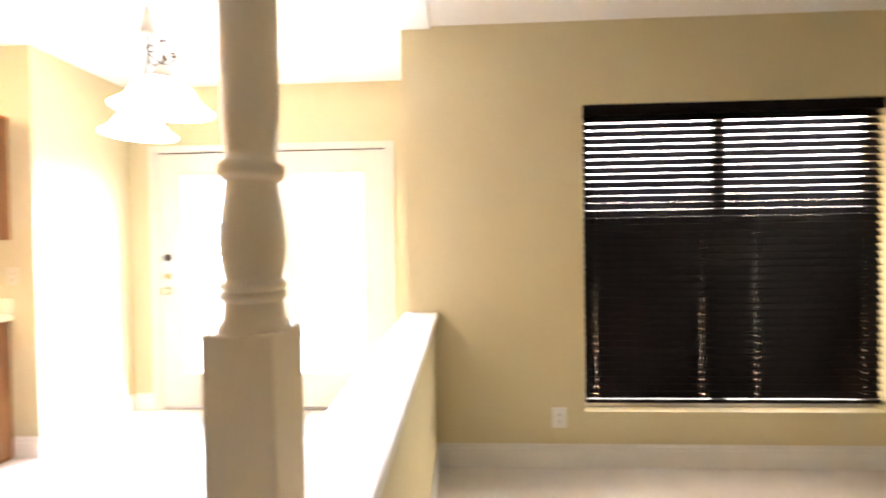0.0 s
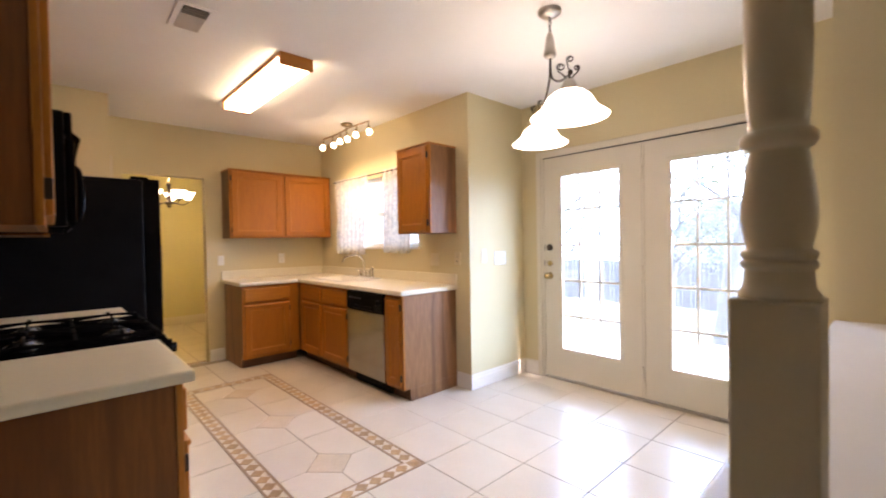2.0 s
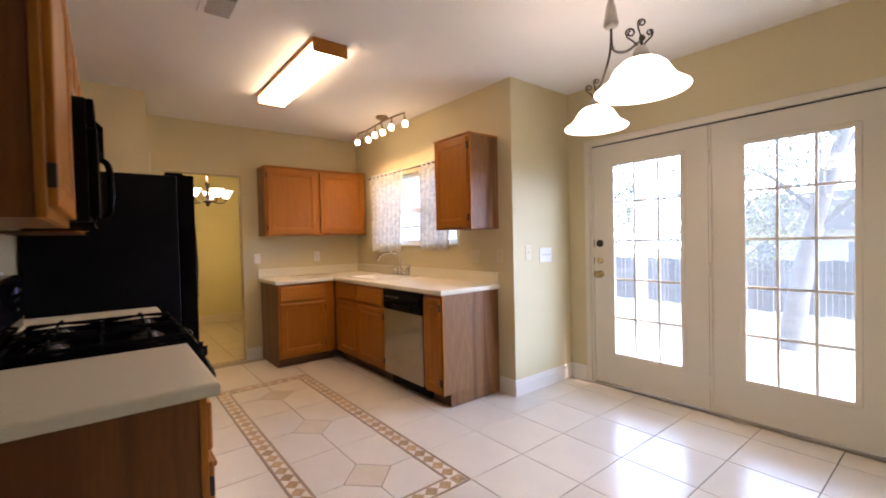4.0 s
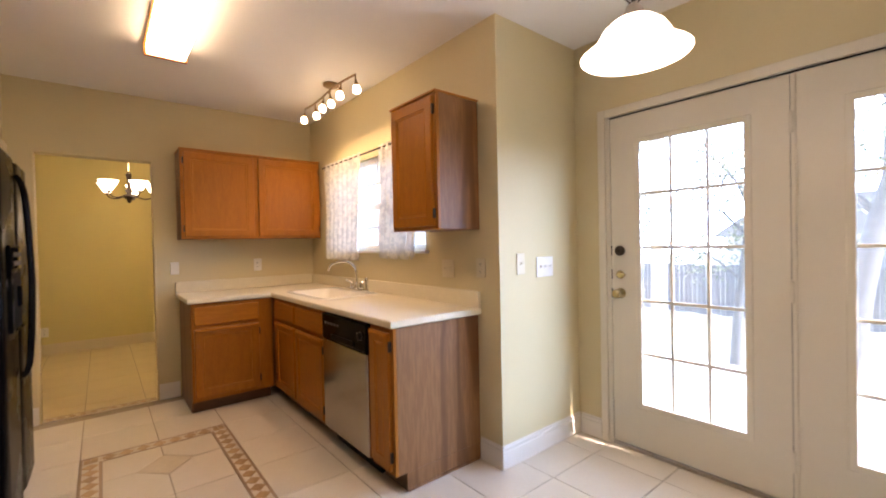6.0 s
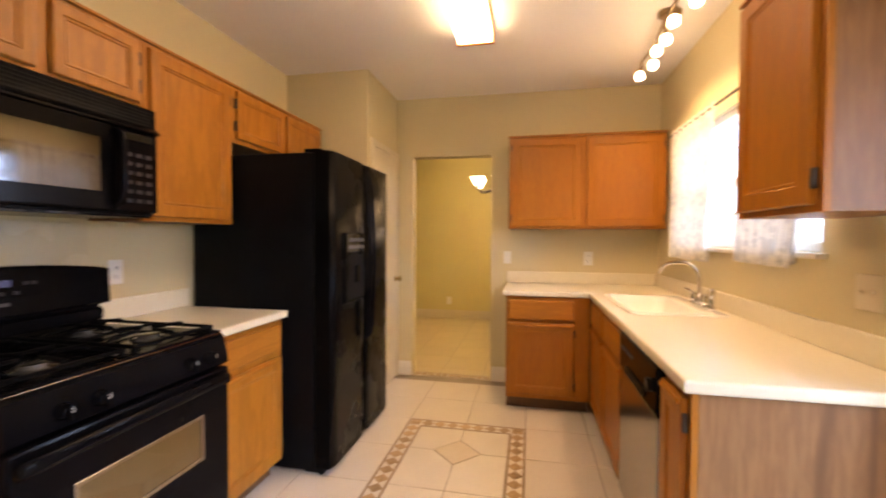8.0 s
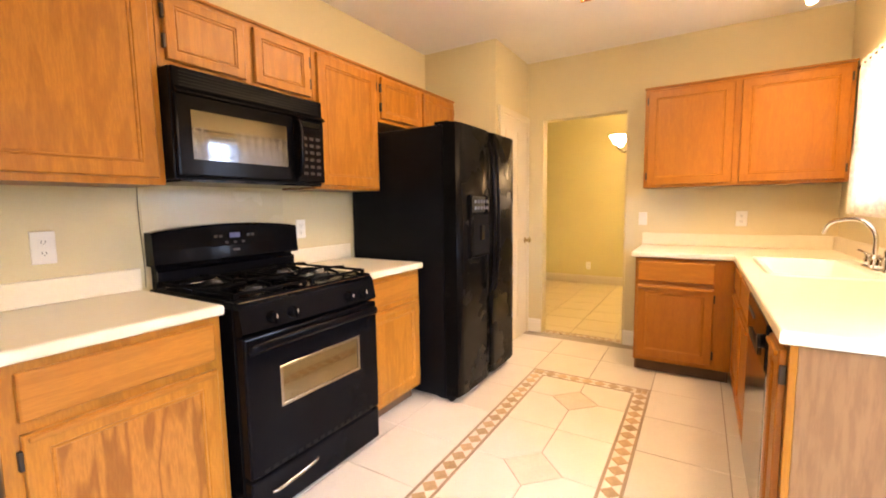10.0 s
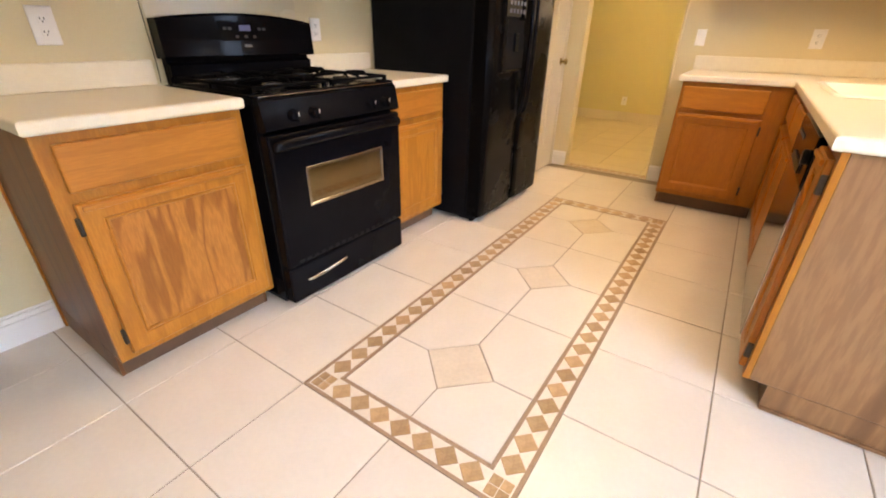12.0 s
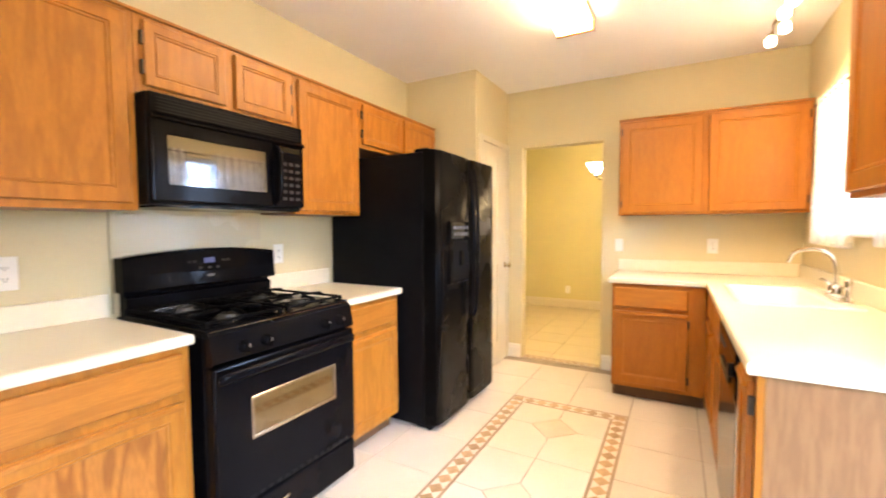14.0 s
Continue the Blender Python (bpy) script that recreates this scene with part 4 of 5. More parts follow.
for k in range(2):
    for i in range(5):
        part("button", box(-3.795 + i * 0.044, -3.768 + i * 0.044, 0.8902, 0.892, 1.240 + k * 0.042, 1.262 + k * 0.042), GREY, disp)
part("tray", box(-3.80, -3.59, 0.888, 0.898, 0.932, 0.944, 0.002), BLACK, disp)
part("paddle", box(-3.72, -3.67, 0.888, 0.902, 1.04, 1.14, 0.004), BLACK, disp)

# gas range
X0, X1 = -2.836, -2.070
rg = thing("gas_range", (-2.445, 0.34, 0), "black freestanding gas range with five knobs and oven window", "range")
part("body", box(X0 + 0.002, X1 - 0.002, 0.005, 0.635, 0.03, 0.910, 0.004), BLACK, rg)
od = part("oven_door", box(X0 + 0.004, X1 - 0.004, 0.637, 0.693, 0.205, 0.778, 0.010), BLACK, rg, "glossy black oven door")
bm = ring(turned("+y", 0.6935), -2.690, -2.222, 0.456, 0.630, 0.014, 0.0, 0.0065, 0.002)
part("window_trim", bm, STEEL, od, "thin silver window trim")
part("oven_window", box(-2.675, -2.237, 0.6932, 0.696, 0.470, 0.616), OVENWIN, od, "dark mirror-like oven window")
grip = spline([(-2.795, 0.696, 0.735), (-2.78, 0.722, 0.742), (-2.60, 0.733, 0.746), (-2.445, 0.736, 0.747), (-2.29, 0.733, 0.746), (-2.11, 0.722, 0.742), (-2.095, 0.696, 0.735)], 6)
bm = tube(grip, 0.013, 12)
for v in bm.verts:
    v.co.z = 0.744 + (v.co.z - 0.744) * 1.7
part("handle", bm, BLACK, od, "broad black bar handle")
drw = part("drawer", box(X0 + 0.004, X1 - 0.004, 0.637, 0.690, 0.028, 0.198, 0.010), BLACK, rg, "storage drawer")
part("drawer_pull", tube(spline([(-2.395, 0.692, 0.142), (-2.375, 0.704, 0.140), (-2.275, 0.709, 0.132), (-2.180, 0.704, 0.124), (-2.160, 0.692, 0.122)], 5), 0.008, 10), STEEL, drw, "slim silver pull")
part("plinth", box(X0 + 0.02, X1 - 0.02, 0.03, 0.60, 0.001, 0.027), BLACK_TEX, rg)
b = prism([(0.637, 0.786), (0.680, 0.786), (0.692, 0.796), (0.672, 0.898), (0.657, 0.910), (0.637, 0.910)], X0 + 0.003, X1 - 0.003, "x")
panel = part("knob_panel", b, BLACK, rg, "sloping black knob panel")
for x in (-2.205, -2.306, -2.636, -2.732):
    k = part("knob", lathe([(0.024, 0.0), (0.025, 0.006), (0.020, 0.010), (0.018, 0.026), (0.012, 0.029)], (x, 0.680, 0.836), 18, "y"), BLACK, panel, "black knob with pale mark")
    part("pointer", box(x - 0.0012, x + 0.0012, 0.7212, 0.7225, 0.838, 0.852), PLASTIC, k)
    part("fin", box(x - 0.0055, x + 0.0055, 0.696, 0.721, 0.814, 0.858, 0.004), BLACK, k)
part("cooktop", box(X0 + 0.001, X1 - 0.001, 0.075, 0.657, 0.911, 0.922, 0.004), BLACK, rg)
for i, x in enumerate((-2.635, -2.255)):
    for y in (0.21, 0.51):
        bn = part("burner", lathe([(0.058, 0.923), (0.055, 0.929), (0.036, 0.931), (0.040, 0.938), (0.034, 0.943), (0.008, 0.944)], (x, y, 0), 20), CAP, rg, "dull metal burner")
    bm = bmesh.new()
    xa, xb, ya, yb, zt = x - 0.168, x + 0.168, 0.095, 0.63, 0.950
    for q in (xa, xb):
        box(q - 0.006, q + 0.006, ya, yb, zt - 0.014, zt - 0.002, 0.003, 1, bm)
        for y in (ya, 0.362, yb):
            box(q - 0.009, q + 0.009, y - 0.009, y + 0.009, 0.923, zt - 0.004, 0.002, 1, bm)
    for y in (ya, 0.362, yb):
        box(xa, xb, y - 0.006, y + 0.006, zt - 0.0145, zt - 0.0025, 0.003, 1, bm)
    for y in (0.21, 0.51):
        for ex, ey in ((xa, y), (xb, y), (x, y - 0.115 if y < 0.3 else 0.362), (x, 0.362 if y < 0.3 else y + 0.12)):
            a, b = Vector((ex, ey, zt - 0.010)), Vector((x, y, zt + 0.010))
            tube([a, a.lerp(b, 0.12) + Vector((0, 0, 0.012)), a.lerp(b, 0.5) + Vector((0, 0, 0.010)), a.lerp(b, 0.78) + Vector((0, 0, 0.006))], [0.007, 0.008, 0.007, 0.005], 6, bm)
    part("grate", bm, IRON, rg, "black cast iron grate")
n = 16
cols = []
bm = bmesh.new()
for i in range(n + 1):
    u = i / n
    x, bow = X1 + 0.004 + (X0 - X1 - 0.014) * u, math.sin(math.pi * u)
    zt, yf = 1.168 + 0.030 * bow ** 0.8, 0.082 + 0.022 * bow
    cols.append([bm.verts.new(p) for p in ((x, 0.012, 1.016), (x, 0.012, zt), (x, yf - 0.010, zt), (x, yf - 0.002, zt - 0.010), (x, yf, 1.09), (x, yf + 0.006, 1.024), (x, yf, 1.016))])
for q, w in zip(cols, cols[1:]):
    for k in range(7):
        bm.faces.new((q[k], q[(k + 1) % 7], w[(k + 1) % 7], w[k]))
bm.faces.new(cols[0]), bm.faces.new(cols[-1])
bmesh.ops.recalc_face_normals(bm, faces=bm.faces[:])
guard = part("backguard", bm, BLACK, rg, "arched black back panel with a bowed front")
part("riser", box(X0 + 0.012, X1 - 0.012, 0.012, 0.055, 0.911, 1.015, 0.003), BLACK, rg)
part("riser_lip", prism([(0.056, 0.940), (0.074, 0.948), (0.076, 0.990), (0.056, 1.000)], X0 + 0.012, X1 - 0.012, "x"), BLACK, rg)
part("rear_vent_trim", box(X0 + 0.03, X1 - 0.03, 0.060, 0.074, 0.923, 0.928, 0.002), STEEL, rg, "thin bright line at the back of the cooktop")
part("front_trim", box(X0 + 0.012, X1 - 0.012, 0.658, 0.664, 0.911, 0.914, 0.001), STEEL, rg)
for i in range(16):
    part("drawer_vent", box(X0 + 0.06 + i * 0.0415, X0 + 0.085 + i * 0.0415, 0.6932, 0.6942, 0.216, 0.230), SLOT, od)
part("control_glass", box(-2.565, -2.315, 0.098, 0.1045, 1.085, 1.165), BLACK, guard)
part("display", box(-2.468, -2.412, 0.1045, 0.106, 1.126, 1.150), DISPLAY, guard, "small blue clock display")
part("badge", box(-2.462, -2.425, 0.1035, 0.108, 1.058, 1.069), GREY, guard)
for dx in (-0.10, -0.075, 0.075, 0.10, -0.045, 0.0, 0.045):
    z = 1.135 if abs(dx) > 0.05 else 1.102
    part("button", box(-2.440 + dx - 0.008, -2.440 + dx + 0.008, 0.1045, 0.106, z - 0.006, z + 0.006), KEYCAP, guard)

# microwave over the range
mw = thing("microwave", (-2.435, 0.18, 1.39), "black over-the-range microwave with window and keypad", "microwave")
part("case", box(-2.818, -2.052, S + 0.003, 0.345, 1.392, 1.832, 0.004), BLACK_TEX, mw)
vent_g = part("vent_grille", box(-2.816, -2.054, 0.3455, 0.368, 1.735, 1.830, 0.006), BLACK, mw)
for i in range(5):
    part("slot", box(-2.79, -2.08, 0.3682, 0.3695, 1.757 + i * 0.013, 1.763 + i * 0.013), SLOT, vent_g)
md = part("door", box(-2.625, -2.054, 0.3455, 0.376, 1.402, 1.732, 0.010), BLACK, mw, "glossy black door")
part("window", box(-2.572, -2.113, 0.3762, 0.378, 1.472, 1.668), MWGLASS, md, "dark reflective window")
keys = part("control_panel", box(-2.816, -2.628, 0.3455, 0.376, 1.402, 1.732, 0.010), BLACK, mw, "black keypad panel")
part("clock", box(-2.79, -2.665, 0.3762, 0.3775, 1.685, 1.712), BLACK_GLASS, keys)
for k in range(6):
    for i in range(3):
        part("key", box(-2.785 + i * 0.043, -2.758 + i * 0.043, 0.3762, 0.3772, 1.44 + k * 0.036, 1.455 + k * 0.036), KEYCAP, keys)
part("handle", tube(spline([(-2.632, 0.374, 1.43), (-2.632, 0.405, 1.46), (-2.632, 0.414, 1.57), (-2.632, 0.405, 1.68), (-2.632, 0.374, 1.71)], 6), 0.014, 10), BLACK, md, "curved black handle")
part("chin", prism([(0.369, 1.754), (0.378, 1.746), (0.392, 1.732), (0.392, 1.726), (0.377, 1.722)], -2.812, -2.058, "x"), BLACK, vent_g, "glossy black rounded ledge")
under = part("underside", box(-2.80, -2.07, 0.02, 0.355, 1.382, 1.391), BLACK, mw)
for x in (-2.16, -2.30, -2.46):
    part("lamp_lens", box(x - 0.045, x + 0.045, 0.3555, 0.359, 1.3835, 1.3900, 0.001), KEYCAP, under, "small pale lamp lens")

# ---- lamps ----
fl = thing("fluorescent_light", (-3.34, 1.562, H), "wood-framed fluorescent ceiling light, lit", "ceiling light")
for a, b in ((-3.985, -3.962), (-2.715, -2.692)):
    part("end_board", box(a, b, 1.445, 1.680, 2.515, H - 0.001, 0.003), OAK_H, fl, "oak end board")
for a, b in ((1.445, 1.457), (1.668, 1.680)):
    part("side_board", box(-3.962, -2.715, a, b, 2.575, H - 0.001, 0.002), OAK_H, fl)
part("diffuser", box(-3.961, -2.716, 1.458, 1.667, 2.519, 2.590, 0.008), DIFFUSER, fl, "glowing white acrylic diffuser")

track = thing("track_light", (-3.96, 2.675, H), "bronze wavy track light with six lit heads", "track light")
part("canopy", lathe([(0.062, H - 0.001), (0.062, H - 0.018), (0.045, H - 0.028), (0.012, H - 0.032)], (-3.96, 2.675, 0), 24), TAN_METAL, track)
part("stem", tube([(-3.96, 2.675, H - 0.03), (-3.96, 2.655, H - 0.082)], 0.008), TAN_METAL, track)
curve = [(-4.44 + 0.95 * k / 24, 2.640 + 0.016 * math.sin(2 * math.pi * (k / 24) * 1.0 + 0.3), H - 0.082) for k in range(25)]
part("bar", tube(curve, 0.008, 8), TAN_METAL, track, "wavy bronze bar")
for i in range(6):
    c = Vector(curve[int(round(i * 24 / 5))])
    dx, dy = (-0.006, 0.006) if i % 2 else (0.006, -0.006)
    hd = part("head", tube([c, c + Vector((0, 0, -0.03)), c + Vector((dx * 0.5, dy, -0.055)), c + Vector((dx, dy * 2, -0.075))], [0.006, 0.006, 0.012, 0.019], 10), TAN_METAL, track)
    g = lathe([(0.016, 0.0), (0.025, -0.010), (0.029, -0.028), (0.026, -0.048), (0.018, -0.056)], c + Vector((dx, dy * 2, -0.073)), 18)
    part("glass", g, HEAD, hd, "lit frosted glass bulb cover")
    lamp("track_lamp", "SPOT", c + Vector((dx * 1.2, dy * 2.4, -0.145)), 2.1, LAMP_WARM, 0.02, c + Vector((dx * 6, dy * 6 + 0.08, -1.0)), 140)

PA, PB = Vector((-0.925, 2.065, 1.868)), Vector((-1.472, 2.633, 1.925))
pend = thing("pendant_light", (-1.235, 2.395, H), "two-light nickel scroll pendant with white glass shades, lit", "pendant light")
part("canopy", lathe([(0.065, H - 0.001), (0.064, H - 0.016), (0.048, H - 0.030), (0.012, H - 0.036)], (-1.235, 2.395, 0), 24), NICKEL, pend)
bm = bmesh.new()
for i in range(4):
    z = H - 0.045 - i * 0.026
    link = [(math.cos(a) * 0.008, 0, math.sin(a) * 0.016) for a in [2 * math.pi * k / 10 for k in range(11)]]
    tube([(-1.235 + (p[0] if i % 2 else 0), 2.395 + (0 if i % 2 else p[0]), z + p[2]) for p in link], 0.0025, 5, bm)
part("chain", bm, BRONZE, pend, "dark chain links")
part("hub", lathe([(0.006, 2.478), (0.014, 2.470), (0.022, 2.445), (0.031, 2.385), (0.037, 2.352), (0.031, 2.338), (0.012, 2.33)], (-1.235, 2.395, 0), 20), NICKEL, pend, "bell-shaped nickel hub")
ax = (PB - PA).normalized()
across = Vector((0.80, 0.60, 0.0))
mid = (PA + PB) / 2
hubp = Vector((-1.235, 2.395, 2.34))
for sgn, P in ((-1, PA), (1, PB)):
    top = P + Vector((0, 0, 0.165))
    out = ax * sgn
    part("arm", tube(spline([hubp, hubp + out * 0.03 + Vector((0, 0, -0.12)), hubp.lerp(top, 0.55) + Vector((0, 0, -0.06)), top + Vector((0, 0, 0.03)), top], 6), 0.006, 8), BRONZE, pend, "thin dark arm")
    for shift, rise, r0, way in ((-0.036, 0.068, 0.018, 1), (0.006, 0.102, 0.015, 1), (0.034, 0.060, 0.012, -1)):
        eye = top + across * shift + Vector((0, 0, rise))
        curl = [eye + (across * (way * math.cos(a)) + Vector((0, 0, math.sin(a)))) * r0 * (1 - 0.62 * k / 22) for k, a in ((k, math.pi - 0.36 * k) for k in range(23))]
        foot = [top - Vector((0, 0, 0.015)), top + across * shift * 0.5 + Vector((0, 0, rise * 0.35))]
        part("scroll", tube(spline(foot + [curl[0] - Vector((0, 0, 0.012))], 4)[:-1] + curl, 0.0034, 6), BRONZE, pend, "dark scroll ornament")
    part("leaf", lathe([(0.002, 0.0), (0.011, 0.008), (0.013, 0.016), (0.004, 0.028)], top + across * 0.006 + Vector((0, 0, 0.028)), 10), BRONZE, pend, "small dark leaf ornament")
    part("cup", lathe([(0.010, 0.180), (0.024, 0.168), (0.036, 0.142), (0.046, 0.121), (0.030, 0.118)], P, 20), NICKEL, pend)
    sh = bmesh.new()
    prof = [(0.045, 0.150), (0.075, 0.142), (0.104, 0.112), (0.124, 0.070), (0.138, 0.045), (0.165, 0.022), (0.185, 0.004), (0.182, 0.0), (0.160, 0.017), (0.132, 0.041), (0.118, 0.067), (0.098, 0.107), (0.070, 0.136), (0.045, 0.144)]
    rings = []
    for r, z in [(r * 0.95 if r > 0.05 else r, z * 0.80) for r, z in prof]:
        rings.append([sh.verts.new(P + Vector((r * math.cos(2 * math.pi * k / 32), r * math.sin(2 * math.pi * k / 32), z))) for k in range(32)])
    for q, s in zip(rings, rings[1:]):
        for k in range(32):
            sh.faces.new((q[k], q[(k + 1) % 32], s[(k + 1) % 32], s[k])).smooth = True
    part("shade", sh, SHADE, pend, "bell-shaped white glass shade, lit")
    lamp("pendant_lamp", "POINT", P + Vector((0, 0, 0.03)), 0.8, (1.0, 0.82, 0.58), 0.05)

C = Vector((-6.54, 1.466, 1.82))
ch = thing("chandelier", (C.x, C.y, H), "five-arm dark bronze chandelier with lit glass cups", "chandelier")
part("canopy", lathe([(0.06, H - 0.001), (0.055, H - 0.02), (0.012, H - 0.03)], (C.x, C.y, 0), 20), BRONZE, ch)
part("rod", tube([(C.x, C.y, H - 0.02), (C.x, C.y, 2.13)], 0.007), BRONZE, ch)
part("column", lathe([(0.012, 2.16), (0.03, 2.13), (0.018, 2.08), (0.014, 2.0), (0.035, 1.95), (0.02, 1.92), (0.06, 1.90), (0.05, 1.875), (0.02, 1.86), (0.026, 1.84), (0.006, 1.82)], (C.x, C.y, 0), 20), BRONZE, ch)
for i in range(5):
    a = radians(20 + 72 * i)
    d = Vector((math.cos(a), math.sin(a), 0))
    base = Vector((C.x, C.y, 0))
    arm = part("arm", tube(spline([base + Vector((0, 0, 1.93)), base + d * 0.08 + Vector((0, 0, 1.885)), base + d * 0.16 + Vector((0, 0, 1.87)), base + d * 0.22 + Vector((0, 0, 1.90)), base + d * 0.225 + Vector((0, 0, 1.935))], 5), 0.007, 8), BRONZE, ch)
    part("glass_cup", lathe([(0.022, 1.935), (0.04, 1.95), (0.055, 1.985), (0.085, 2.03), (0.090, 2.04), (0.05, 2.03)], base + d * 0.225, 20), CHAND, arm, "lit white glass cup")
    part("bobeche", lathe([(0.01, 1.918), (0.032, 1.926), (0.034, 1.934), (0.012, 1.935)], base + d * 0.225, 16), BRONZE, arm)
lamp("chandelier_lamp", "SPOT", (C.x, C.y, 2.17), 42.0, (1.0, 0.77, 0.43), 0.12, (C.x, C.y + 0.001, 3.0), 172)

# ---- outside ----
GRASS = surface("grass", (0.15, 0.165, 0.10), (0.26, 0.26, 0.19), 0.8, 30, 0.9, 0.8, spread=0.3)
CONCRETE = surface("concrete", (0.52, 0.51, 0.48), (0.60, 0.58, 0.55), 2.5, 90, 0.85, 0.4, spread=0.15)
FENCE = surface("weathered_board", (0.13, 0.14, 0.16), (0.19, 0.20, 0.225), 3, 60, 0.8, 0.4, spread=0.2, random_tint=0.3)
BARK = surface("bark", (0.11, 0.105, 0.105), (0.17, 0.165, 0.16), 14, 60, 0.9, 1.0, spread=0.3)
LEAF = surface("leaf", (0.08, 0.115, 0.05), (0.12, 0.16, 0.08), 1.5, 40, 0.5, 0.0, spread=0.2)
SIDING = surface("pale_siding", (0.62, 0.60, 0.55), (0.68, 0.66, 0.61), 1.0, 40, 0.7, 0.1)
ROOF = surface("shingle", (0.24, 0.23, 0.22), (0.32, 0.31, 0.30), 2.0, 30, 0.9, 0.5)
# emission of the added backdrop: bluish daylight for the rooms
SKY_GLOW = glow("backdrop_glow", (0.46, 0.76, 1.22), 9.2, (0, 0, 0))


def ground_height(y):
    k = min(1.0, max(0.0, (y - 6.3) / 5.0))
    return -0.16 - 1.2 * k * k * (3 - 2 * k)


bm = bmesh.new()
ys = [-900.0, -60.0, 3.87, 6.3, 7.3, 8.3, 9.3, 10.3, 11.3, 14.0, 30.0, 120.0, 900.0]
rows = [[bm.verts.new((x, y, ground_height(y))) for x in (-900, -60, -12, 0, 12, 60, 900)] for y in ys]
for q, s in zip(rows, rows[1:]):
    for i in range(6):
        bm.faces.new((q[i], q[i + 1], s[i + 1], s[i]))
structure("ground", bm, GRASS, "dry backyard lawn falling away from the house", "ground")
structure("patio", box(-6.5, 3.5, 3.875, 6.4, -0.30, -0.05, 0.01), CONCRETE, "pale concrete patio slab outside the French doors", "patio")
# curved glowing wall added round the yard to send daylight indoors
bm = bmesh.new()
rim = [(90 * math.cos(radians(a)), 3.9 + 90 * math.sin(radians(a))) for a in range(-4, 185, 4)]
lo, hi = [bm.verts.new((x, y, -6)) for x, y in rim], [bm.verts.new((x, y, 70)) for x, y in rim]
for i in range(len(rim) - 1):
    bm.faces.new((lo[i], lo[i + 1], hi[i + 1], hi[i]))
structure("backdrop", bm, SKY_GLOW, "glowing curved backdrop standing in for bright sky", "backdrop")

cover = thing("pergola", (-4.4, 5.9, -0.05), "white timber beam on posts at the patio's edge", "pergola", kind="structure")
part("beam", box(-6.4, -2.70, 5.86, 5.96, 2.42, 2.60, 0.006), SIDING, cover)
for x in (-6.2, -2.86):
    part("post", box(x - 0.06, x + 0.06, 5.85, 5.97, -0.05, 2.419, 0.006), SIDING, cover, "white post")

fence = thing("fence", (0, 17.5, ground_height(17.5)), "weathered wooden board fence across the yard", "fence", kind="structure")
gz = ground_height(17.5)
b = box(-0.068, 0.068, -0.010, 0.010, 0.03, 1.75, 0.004, 1)
me = bpy.data.meshes.new("board")
b.to_mesh(me), b.free()
me.materials.append(FENCE)
for i in range(150):
    o = new("board", me)
    o.parent, o.location = fence, (-12.0 + i * 0.145, 0.012 * math.sin(i * 2.1), 0.02 * math.sin(i * 1.3))
for z in (0.35, 1.35):
    part("rail", box(-12.1, 9.8, 17.52, 17.56, gz + z - 0.04, gz + z + 0.04), FENCE, fence)


def tree(at, lean, height, radius, crown, leaves, seed, label):
    """A tapered trunk with limbs, and a crown of many small leaves set in uneven clumps."""
    rnd = random.Random(seed)
    x, y, z = at
    t = thing("tree", at, label, "tree", "yard trees")
    stem = spline([(x, y, z - 0.1), (x + lean * 0.2, y, z + height * 0.3), (x + lean * 0.55, y + 0.1, z + height * 0.65), (x + lean, y + 0.1, z + height)], 6)
    bm = tube(stem, [radius * (1 - 0.75 * i / (len(stem) - 1)) for i in range(len(stem))], 10)
    tips = []
    for i in range(9):
        s = stem[int(len(stem) * (0.45 + 0.06 * i))] if int(len(stem) * (0.45 + 0.06 * i)) < len(stem) else stem[-1]
        a = i * 2.4 + rnd.random()
        d = Vector((math.cos(a), math.sin(a), 0.55 + 0.5 * rnd.random()))
        e = s + d * crown * (0.55 + 0.4 * rnd.random())
        m = s.lerp(e, 0.5) + Vector((0, 0, 0.12))
        tube(spline([s, m, e], 4), [radius * 0.32 * (1 - 0.8 * k / 8) for k in range(9)], 6, bm)
        tips += [e, m, s.lerp(e, 0.75)]
    part("trunk", bm, BARK, t)
    verts, faces = [], []
    for _ in range(leaves):
        c = tips[rnd.randrange(len(tips))]
        p = c + Vector((rnd.gauss(0, 0.32), rnd.gauss(0, 0.32), rnd.gauss(0, 0.24))) * crown * 0.62
        u = Vector((rnd.gauss(0, 1), rnd.gauss(0, 1), rnd.gauss(0, 1))).normalized()
        v = u.orthogonal().normalized()
        a, b2 = 0.034 + 0.026 * rnd.random(), 0.017 + 0.012 * rnd.random()
        n = len(verts)
        verts += [p - u * a, p + v * b2, p + u * a, p - v * b2]
        faces.append((n, n + 1, n + 2, n + 3))
    me = bpy.data.meshes.new("crown")
    me.from_pydata([tuple(q - Vector(at)) for q in verts], [], faces)
    me.materials.append(LEAF)
    o = new("crown", me)
    o.parent = t
    tagged(o, "loose green leaves", kind="stuff")
    return t


tree((-1.55, 7.0, ground_height(7.0)), 0.75, 3.6, 0.14, 1.5, 1100, 3, "leaning grey-barked tree close to the patio")
tree((0.9, 10.5, ground_height(10.5)), -0.2, 3.4, 0.11, 1.5, 8000, 5, "leafy green tree by the fence")
tree((-3.8, 11.5, ground_height(11.5)), 0.3, 3.8, 0.12, 1.7, 4000, 8, "leafy green tree by the fence")
tree((-7.5, 12.3, ground_height(12.3)), 0.2, 4.4, 0.13, 1.8, 7000, 13, "broad leafy tree at the yard's edge")

